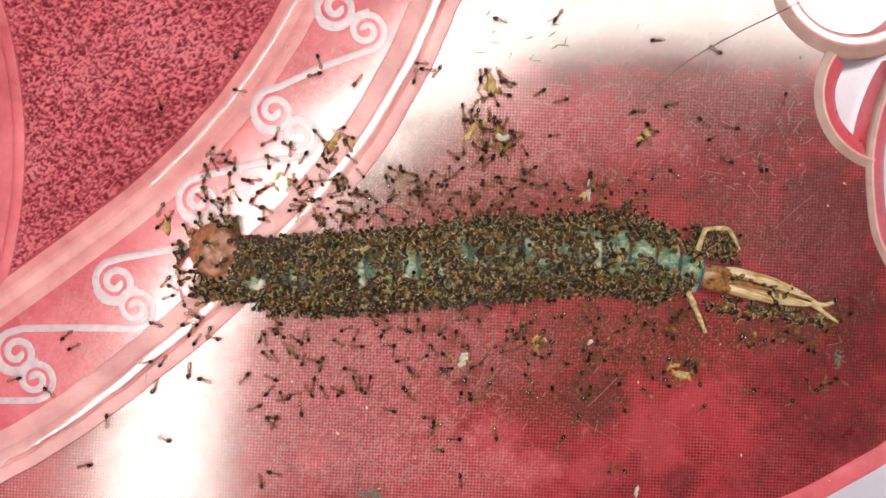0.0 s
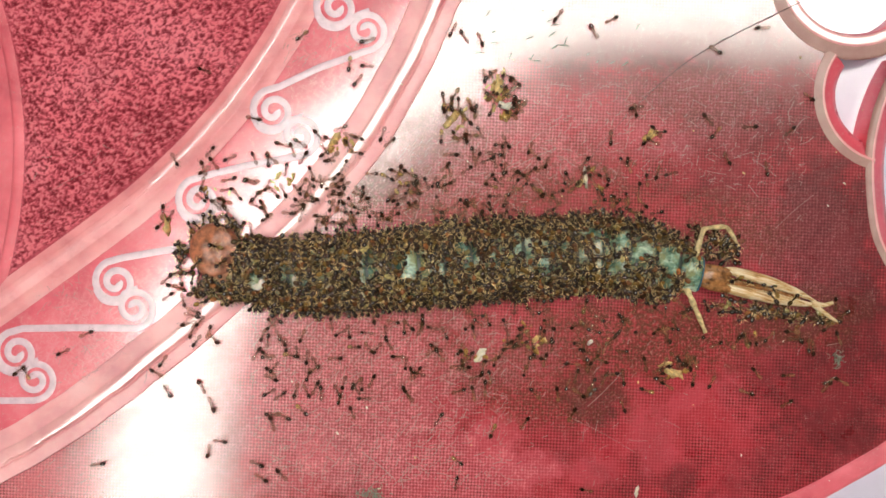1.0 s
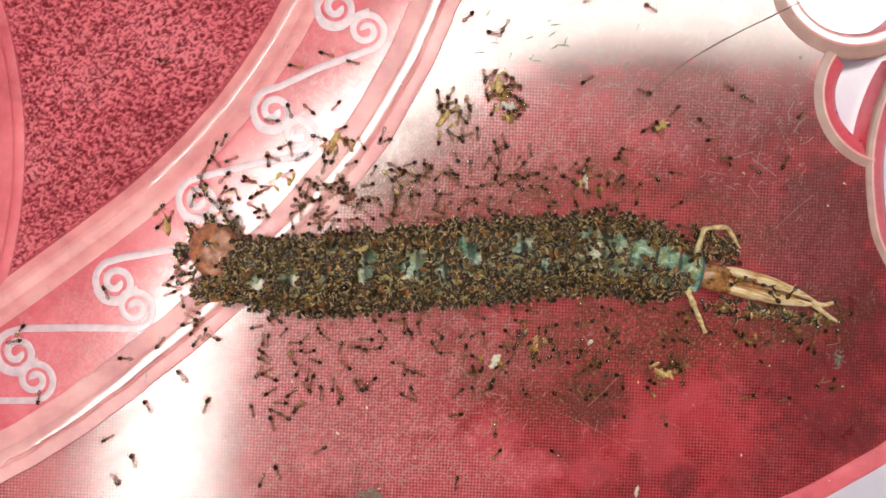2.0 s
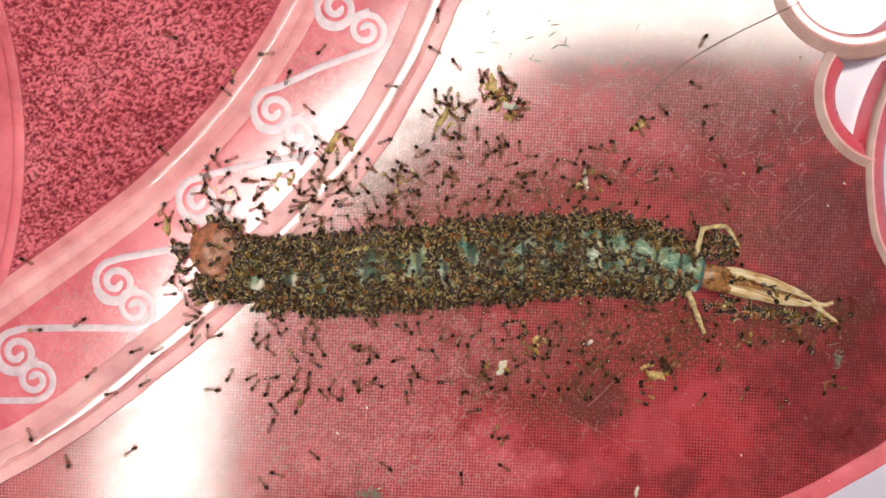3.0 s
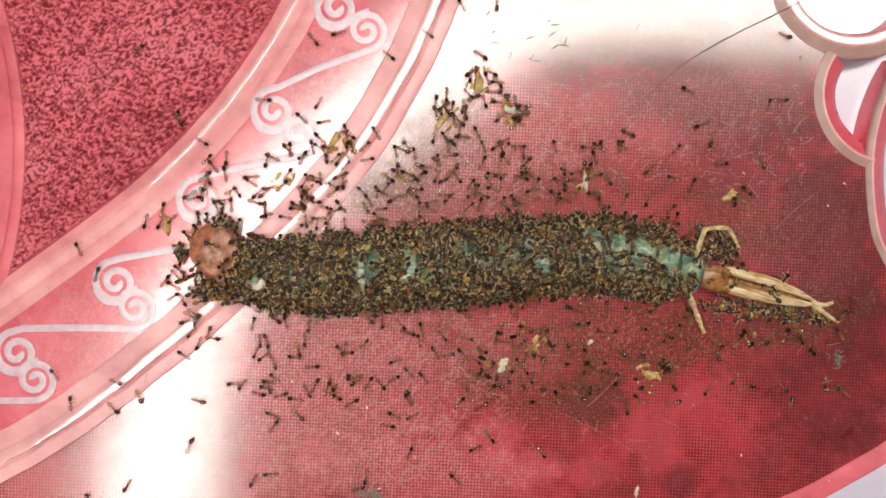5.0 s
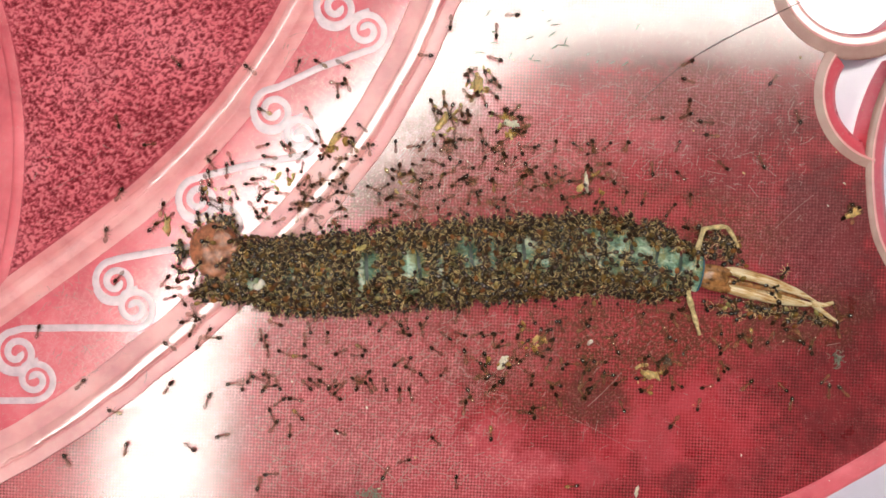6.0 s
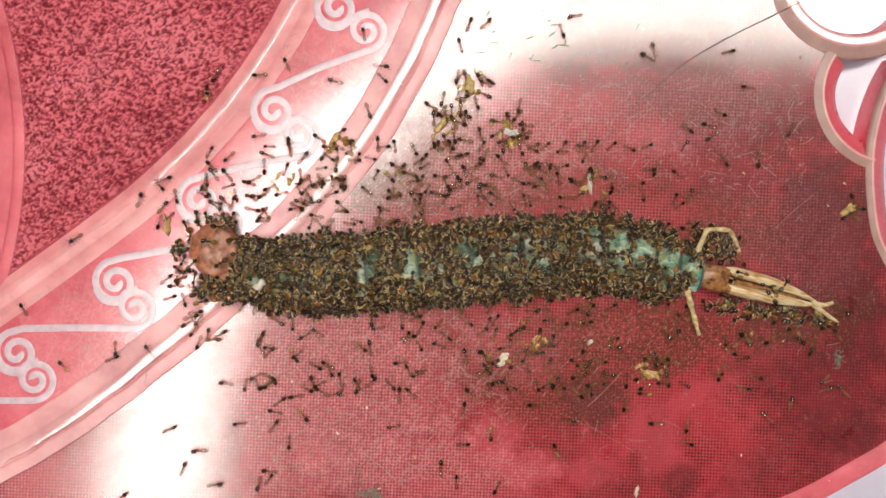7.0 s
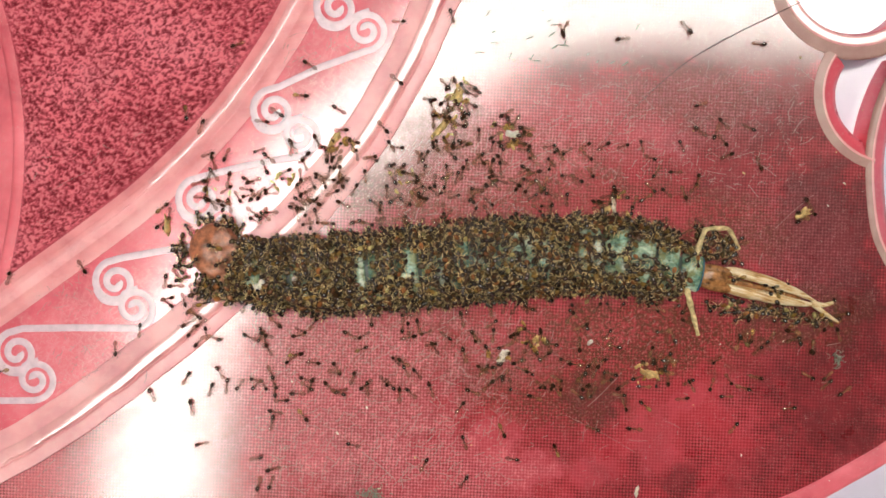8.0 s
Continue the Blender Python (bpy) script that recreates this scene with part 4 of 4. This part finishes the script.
ROUTES = [
    [(0, 988, 28), (1.7, 988, 28), (2.3, 1100, -30), (8, 1120, -45)],
    [(0, 773, 128), (0.5, 800, 90), (1.0, 822, 66), (1.5, 798, 60), (2.2, 840, 20), (3.0, 770, 90), (3.5, 795, 40), (4.5, 835, 40), (5.5, 800, -20), (6.5, 795, 100), (7, 815, 82), (8, 800, 30)],
    [(0, 840, -20), (0.5, 890, 40), (1, 850, 70), (1.5, 925, 76), (3, 775, 30), (3.5, 900, 45), (4.5, 880, -20), (6.5, 878, 80), (7, 830, 45), (8, 900, -20)],
    [(0, 1450, -30), (0.6, 1400, 20), (1, 1350, 50), (1.5, 1205, 50), (2.5, 1100, -20), (6, 1000, -20), (6.5, 1040, 25), (7.2, 1010, 30), (8, 1000, 48)],
    [(0, 190, 745), (0.3, 190, 725), (0.6, 260, 740), (1, 370, 797), (1.5, 240, 825), (3, 230, 800), (3.5, 312, 838), (4.5, 252, 817), (5.5, 200, 900), (6.5, 245, 690), (7, 300, 760), (8, 270, 700)],
    [(0, 335, 655), (0.5, 330, 720), (1, 375, 715), (1.5, 360, 733), (3, 375, 690), (3.5, 380, 748), (4.5, 320, 830), (6.5, 383, 670), (7, 355, 798), (8, 340, 722)],
    [(0, 275, 683), (0.5, 200, 850), (1, 358, 685), (1.5, 345, 690), (3, 280, 620), (3.5, 212, 740), (4.5, 340, 637), (6.5, 290, 605), (7, 380, 858), (8, 402, 683)],
    [(0, 290, 638), (1.2, 290, 638), (1.5, 230, 755), (3, 120, 815), (3.5, 180, 868), (4.5, 180, 920), (6.5, 100, 780), (7, 215, 880), (8, 330, 670)],
    [(0, 150, 825), (1.5, 185, 820), (3, 240, 900), (6.5, 300, 900), (8, 373, 690)],
]
for track in ROUTES:
    routed(track)

for zone, count, lo, hi in (((700, 10, 1060, 180), 3, 90, 260), ((400, 80, 760, 330), 12, 60, 220), ((180, 560, 420, 860), 3, 90, 260), ((420, 560, 1200, 850), 16, 60, 200), ((1120, 70, 1390, 380), 7, 80, 200), ((20, 440, 330, 720), 5, 80, 200), ((240, 100, 520, 400), 6, 60, 200), ((1180, 560, 1460, 740), 6, 60, 180), ((560, 280, 1180, 385), 14, 50, 150)):
    for i in range(count):
        runner(zone, rng.uniform(lo, hi))

# the mass of ants on the carcass
swarm = tagged(new("ant_swarm"), "dense crawling mass of small brown ants covering the centipede", "ants", kind="stuff")
ANT_MESHES = [whole_ant("swarming_ant", MAT_SWARM_DARK, MAT_SWARM_DARK, MAT_SWARM_LEG, 0.054), whole_ant("swarming_ant", MAT_SWARM_OLIVE, MAT_SWARM_OLIVE, MAT_SWARM_LEG, 0.054)]
MILLING = whole_ant("swarming_ant", MAT_GASTER, MAT_THORAX, MAT_LEG, 0.042)
# spots where the mint-green skin shows through: s, phi, half length, half angle
BARE = [(0.377, 0.2, 0.020, 0.4), (0.273, 0.15, 0.020, 0.4), (0.115, -0.1, 0.018, 0.4), (0.043, -0.5, 0.018, 0.4), (0.492, 0.25, 0.016, 0.3), (0.614, 0.45, 0.012, 0.3)]


def bare(s, phi):
    return any(abs(s - b) < w and abs(phi - f) < h for b, f, w, h in BARE)


def swarm_spot():
    """s, phi of an ant on the carcass, thinner towards the tail's back."""
    while True:
        s = rng.uniform(-0.005, 0.985)
        phi = rng.uniform(-118, 118)
        if bare(s, radians(phi)):
            continue
        top = math.exp(-((phi - 12) / 36.0) ** 4)
        thin = np.interp(s, [0, 0.70, 0.77, 0.83, 0.91, 1.0], [0, 0.0, 0.6, 0.85, 0.93, 0.97])
        side_thin = np.interp(s, [0, 0.85, 0.95, 1.0], [0, 0.0, 0.55, 0.9])
        ridge = math.exp(-((phi - 8) / 24.0) ** 2) * float(np.interp(s, [0, 0.22, 0.3, 0.66, 0.72], [0, 0, 0.5, 0.55, 0.2]))
        if rng.random() < max(thin * top, side_thin, ridge):
            continue
        return s, radians(phi)


def on_body(s, phi, turn, lift):
    """Pose of an ant on the carcass; turn in degrees about the skin's normal, 0 is along the body."""
    p, nrm, fwd = body_point(min(max(s, 0), 0.995), phi, lift)
    side = nrm.cross(fwd).normalized()
    fwd = side.cross(nrm).normalized()
    a = radians(turn)
    x = fwd * math.cos(a) + side * math.sin(a)
    y = nrm.cross(x)
    m = Matrix((x, y, nrm)).transposed().to_4x4()
    m.translation = p
    if m.translation.z < 0.0002:
        m.translation.z = 0.0002
    return m


def swarm_turn(phi):
    """Ants low on the flanks mostly face outwards."""
    if abs(phi) > 0.9:
        return (90 if phi > 0 else -90) * 1.0 + rng.gauss(0, 40)
    return rng.uniform(0, 360)


# side towards +phi is to the left of the body's way; nrm x fwd points there
for i in range(150):
    s, phi = swarm_spot()
    turn, lift = swarm_turn(phi), rng.uniform(0.0002, 0.0013)
    ob = new("swarming_ant", rng.choice(ANT_MESHES))
    ob.parent = swarm
    k = rng.uniform(0.84, 1.08)
    ob.scale = (k, k, k)
    rows, t = [], 0.0
    while t <= 8.001:
        rows.append((t, on_body(s, phi, turn, lift)))
        if rng.random() < 0.7:
            go = min(max(s + rng.gauss(0, 0.006), 0.0), 0.97), max(-1.9, min(1.9, phi + rng.gauss(0, 0.09)))
            s, phi = (s, phi) if bare(*go) else go
            turn += max(-60, min(60, rng.gauss(0, 25)))
        t += 0.5
    MOVES.append((ob, rows))

# ants milling close along both flanks
for i in range(230):
    far = i < 150
    lo_v, hi_v = (260, 396) if far else (545, 680)
    u, v, h = rng.uniform(555, 1150) if far else rng.uniform(480, 1200), 396 - abs(rng.gauss(0, 42)) if far else 545 + abs(rng.gauss(0, 55)), rng.uniform(0, 360)
    ob = new("swarming_ant", MILLING)
    ob.parent = swarm
    k = rng.uniform(0.8, 1.0)
    ob.scale = (k, k, k)
    rows, t = [], 0.0
    while t <= 8.001:
        rows.append((t, stand(u, v, h)))
        if rng.random() < 0.75:
            h += max(-70, min(70, rng.gauss(0, 40)))
            q = rng.uniform(0, 26)
            u, v = u + q * math.cos(radians(h)), min(hi_v, max(lo_v, v - q * math.sin(radians(h))))
        t += 0.4
    MOVES.append((ob, rows))

ant_data = []
for me in ANT_MESHES:
    co = np.empty(len(me.vertices) * 3)
    me.vertices.foreach_get("co", co)
    ant_data.append((co.reshape(-1, 3), [tuple(p.vertices) for p in me.polygons], [p.material_index for p in me.polygons]))


def clump(poses, name):
    """Several ants joined into one mesh, about the first one's place."""
    base = poses[0].translation.copy()
    vs, fs, ms, n = [], [], [], 0
    for m in poses:
        co, polys, mats = ant_data[0]
        r = np.array(m.to_3x3()) * rng.uniform(0.84, 1.1)
        vs.append(co @ r.T + np.array(m.translation - base))
        fs += [tuple(i + n for i in p) for p in polys]
        skin = rng.choice((2,) * 8 + (4,) * 5 + (5,) * 5 + (6,))
        ms += [skin if q == 2 else q for q in mats]
        n += len(co)
    me = bpy.data.meshes.new(name)
    me.from_pydata(np.concatenate(vs).tolist(), [], fs)
    me.polygons.foreach_set("material_index", ms)
    me.polygons.foreach_set("use_smooth", [True] * len(fs))
    for m in (MAT_SWARM_HEAD, MAT_SWARM_DARK, MAT_SWARM_DARK, MAT_SWARM_LEG, MAT_SWARM_OLIVE, MAT_SWARM_RED, MAT_SWARM_PALE):
        me.materials.append(m)
    ob = new(name, me)
    ob.parent = swarm
    tagged(ob, kind="stuff")
    return ob, base


def fidget(ob, base, slide):
    """Small slow moves of a joined clump along the body."""
    _, a, _ = spine(min(max(((base.x / K + CU) - 425) / 823, 0), 0.99))
    rows, t, d, q, w = [], 0.0, 0.0, 0.0, 0.0
    while t <= 8.001:
        rows.append((t, Matrix.Translation(base + Vector((math.cos(a) * d, math.sin(a) * d, 0))) @ Euler((w * math.cos(a), w * math.sin(a), q)).to_matrix().to_4x4()))
        d = 0.7 * d + rng.gauss(0, slide)
        q = 0.7 * q + rng.gauss(0, 0.06)
        w = 0.7 * w + rng.gauss(0, 0.03)
        t += 0.5
    MOVES.append((ob, rows))


spots = sorted([swarm_spot() for i in range(1150)] + [q for q in (swarm_spot() for i in range(1000)) if abs(q[1]) < 1.0 and q[0] < 0.72])
for i in range(0, len(spots), 12):
    poses = [on_body(s, phi, swarm_turn(phi), rng.uniform(0.0, 0.0019)) for s, phi in spots[i:i + 12]]
    fidget(*clump(poses, "swarm_clump"), 0.00035)

# ants packed on the tray along both flanks, heads outwards, and round the head plate
fringe = []
for i in range(560):
    s = rng.uniform(0.05, 0.92)
    p, a, w = spine(s)
    sd = rng.choice((1, -1))
    d = w + rng.uniform(4, 24)
    deg = math.degrees(a)
    n = (math.cos(a + math.pi / 2), math.sin(a + math.pi / 2))
    fringe.append((p[0], stand(p[0] + sd * d * n[0], p[1] - sd * d * n[1], deg + sd * 90 + rng.gauss(0, 35), rng.uniform(0, 0.0018), rng.uniform(-25, 10))))
for i in range(46):
    a = rng.uniform(35, 325)
    r = rng.uniform(47, 68)
    if i % 9 == 0:
        fringe.append((300, stand(379 + rng.gauss(0, 20), 446 + rng.gauss(0, 22), rng.uniform(0, 360), 0.0043)))
    fringe.append((300, stand(379 + r * math.cos(radians(a)), 450 - 1.05 * r * math.sin(radians(a)), a + rng.gauss(0, 50), rng.uniform(0, 0.001))))
for i in range(6):
    t = rng.uniform(0.1, 1.0)
    fringe.append((2000, stand(1270 + 170 * t, 488 + 50 * t + rng.uniform(-12, 14), rng.uniform(0, 360), 0.0028 - 0.0012 * t)))
for i in range(46):
    fringe.append((301, stand(396 + rng.gauss(0, 24), 512 + rng.gauss(0, 13), rng.uniform(0, 360), rng.uniform(0, 0.0035))))
for i in range(24):
    fringe.append((302, stand(436 + rng.gauss(0, 9), 462 + rng.gauss(0, 22), rng.uniform(0, 360), rng.uniform(0.002, 0.0045))))
for i in range(26):
    fringe.append((2001, stand(1272 + rng.gauss(0, 20), 432 + rng.gauss(0, 11), rng.uniform(0, 360), rng.uniform(0, 0.0008))))
for i in range(32):
    t = rng.uniform(0, 1)
    fringe.append((2002 + t, stand(1240 + 235 * t, 534 + 34 * t + rng.gauss(0, 8), rng.uniform(0, 360), rng.uniform(0, 0.0005))))
fringe.sort(key=lambda q: q[0])
for i in range(0, len(fringe), 6):
    fidget(*clump([q[1] for q in fringe[i:i + 6]], "swarm_clump"), 0.0003)

# ---- morsels and litter ----


def crumb(name, label, track, size, material, turn=0.0, z=0.0, category="crumb", seed=0):
    """An uneven torn bit; size is length, width, height on the plan's grid."""
    size = [0.85 * q for q in size]
    bm = bmesh.new()
    got = bmesh.ops.create_icosphere(bm, subdivisions=3, radius=1)
    for v in got["verts"]:
        q = v.co * 1.4 + Vector((seed * 3.1, seed * 1.7, 0))
        v.co *= 0.85 + 0.75 * noise.noise(q * 1.3) + 0.4 * noise.noise(q * 3.1)
        v.co = Vector((v.co.x * size[0] * K, v.co.y * size[1] * K + 0.5 * size[1] * K * math.sin(v.co.x * 2), (v.co.z + 0.75) * size[2] * K))
    ob = tagged(part(name, bm, material), label, category, {"dust_speck": "dust on the tray", "grime_fleck": "grime flecks on the tray", "food_bit": "food bits among the ants"}.get(name, ""))
    rows = []
    z -= 0.1 * size[2] * K
    for t, u, v in track:
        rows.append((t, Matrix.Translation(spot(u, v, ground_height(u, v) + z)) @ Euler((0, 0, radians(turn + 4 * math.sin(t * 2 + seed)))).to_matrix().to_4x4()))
    if len(track) > 2:
        MOVES.append((ob, rows))
    else:
        ob.matrix_world = rows[0][1]
    return ob


crumb("food_crumb", "torn yellowish morsel dragged by ants", KNOTS[0][0], (20, 11, 7), MAT_CRUMB, 60, seed=1)
crumb("food_crumb", "torn yellowish morsel dragged by ants", KNOTS[1][0], (22, 8, 6), MAT_CRUMB, 35, seed=2)
crumb("food_crumb", "ragged yellow-brown morsel between ants", KNOTS[2][0] + [], (16, 10, 6), MAT_CRUMB, 20, seed=3)
crumb("food_crumb", "pale cream morsel dragged by ants", KNOTS[3][0], (14, 9, 6), MAT_WHITE, -40, seed=4)
crumb("straw_bit", "pale stick-like bit pulled by ants", KNOTS[4][0], (6, 19, 4), MAT_WHITE, 12, seed=5)
crumb("food_crumb", "bright yellow morsel dragged by ants", KNOTS[5][0], (18, 9, 6), MAT_CRUMB, 10, seed=6)
for k, many in ((0, 8), (1, 10), (2, 6), (3, 8), (4, 3), (9, 5), (10, 6), (12, 5), (7, 4), (6, 6), (14, 4)):
    for i in range(many):
        ou, ov, q = rng.gauss(0, 14), rng.gauss(0, 14), rng.uniform(3, 9)
        crumb("food_bit", "small glossy amber bit amid the ants", [(t, u + ou, v + ov) for t, u, v in KNOTS[k][0]], (q, q * rng.uniform(0.4, 0.8), q * 0.5), rng.choice((MAT_AMBER, MAT_AMBER, MAT_CRUMB)), rng.uniform(0, 180), seed=100 + k * 10 + i)
crumb("food_crumb", "green-yellow torn morsel beside the ridge", still(297, 400), (9, 17, 6), MAT_CRUMB, 15, seed=7)
crumb("food_crumb", "pale cream curled morsel dragged by ants", KNOTS[9][0], (15, 9, 6), MAT_WHITE, 40, seed=8)
crumb("food_crumb", "yellow-brown curled morsel dragged by ants", KNOTS[10][0], (19, 9, 6), MAT_CRUMB, -35, seed=9)
crumb("food_crumb", "small yellow morsel on woven pink plastic", still(948, 600), (9, 6, 4), MAT_CRUMB, 20, seed=11)
crumb("food_crumb", "small cream morsel on woven pink plastic", still(1044, 606), (6, 5, 4), MAT_WHITE, 0, seed=12)
# white flakes added in place of bare skin showing between the ants
crumb("food_crumb", "pale flake standing in for bare skin on the carcass", still(460, 505), (11, 9, 3), MAT_WHITE, 0, 0.0068, seed=13)
crumb("food_crumb", "pale flake standing in for bare skin on the carcass", still(522, 497), (9, 8, 3), MAT_WHITE, 30, 0.0068, seed=14)


def fluff(label, u, v, size, count, seed):
    """A tangle of fine fibres lying on the tray."""
    rs = random.Random(seed)
    bm = bmesh.new()
    for i in range(count):
        a, b = rs.uniform(0, 6.28), rs.gauss(0, 1.2)
        cu, cv, q = rs.gauss(0, 0.45) * size[0], rs.gauss(0, 0.45) * size[1], rs.uniform(0.3, 0.9) * size[1]
        pts = []
        for k in range(5):
            t = k / 4 - 0.5
            ang = a + b * t
            pts.append(Vector(((cu + q * t * math.cos(ang)) * K, (cv + q * t * math.sin(ang)) * K, (1.0 + 2.2 * rs.random() + 2 * math.cos(3 * t)) * K)))
        tube(pts, rs.uniform(0.35, 0.8) * K, bm, 4)
    ob = tagged(part("dust_fluff", bm, MAT_FLUFF), label, "fluff")
    ob.location = spot(u, v)
    return ob


fluff("grey-green fluff on woven pink plastic", 1482, 636, (9, 13), 42, 5)
fluff("grey-green mossy clump near the tray's edge", 655, 874, (26, 14), 60, 6)
crumb("seed_husk", "tiny white husk near the tray's edge", still(1126, 870), (5, 10, 4), MAT_WHITE, 10, category="husk", seed=17)
for i in range(26):
    u, v = rng.uniform(420, 1540), rng.choice((rng.uniform(90, 380), rng.uniform(560, 870), rng.uniform(560, 870)))
    s = rng.uniform(1.2, 3.0)
    crumb("dust_speck", "tiny pale speck of dust on pink plastic", still(u, v), (s, s * 0.8, s * 0.7), rng.choice((MAT_WHITE, MAT_CRUMB)), rng.uniform(0, 180), category="dust", seed=20 + i)

for i in range(22):
    u, v = rng.uniform(830, 1130), rng.uniform(12, 115)
    crumb("grime_fleck", "thin grey grime fleck on the glossy plastic", still(u, v), (rng.uniform(3, 11), rng.uniform(0.6, 1.3), 0.8), MAT_FLUFF, rng.gauss(15, 30), category="dirt", seed=60 + i)

hair = [spot(u, v, 0.0002 + 0.00002 * i) for i, (u, v) in enumerate(tuple(q) for q in curve_through([(1040, 285), (1100, 215), (1160, 156), (1218, 108), (1282, 70), (1350, 36), (1416, 4), (1470, -22)], 40))]
tagged(part("hair", tube(hair, 0.62 * K, sides=5, taper=lambda t: 0.45 + 0.55 * min(1, t * 2)), MAT_HAIR), "long thin dark hair lying across the tray", "hair")


def motions():
    for ob, rows in MOVES:
        walk(ob, rows)


motions()
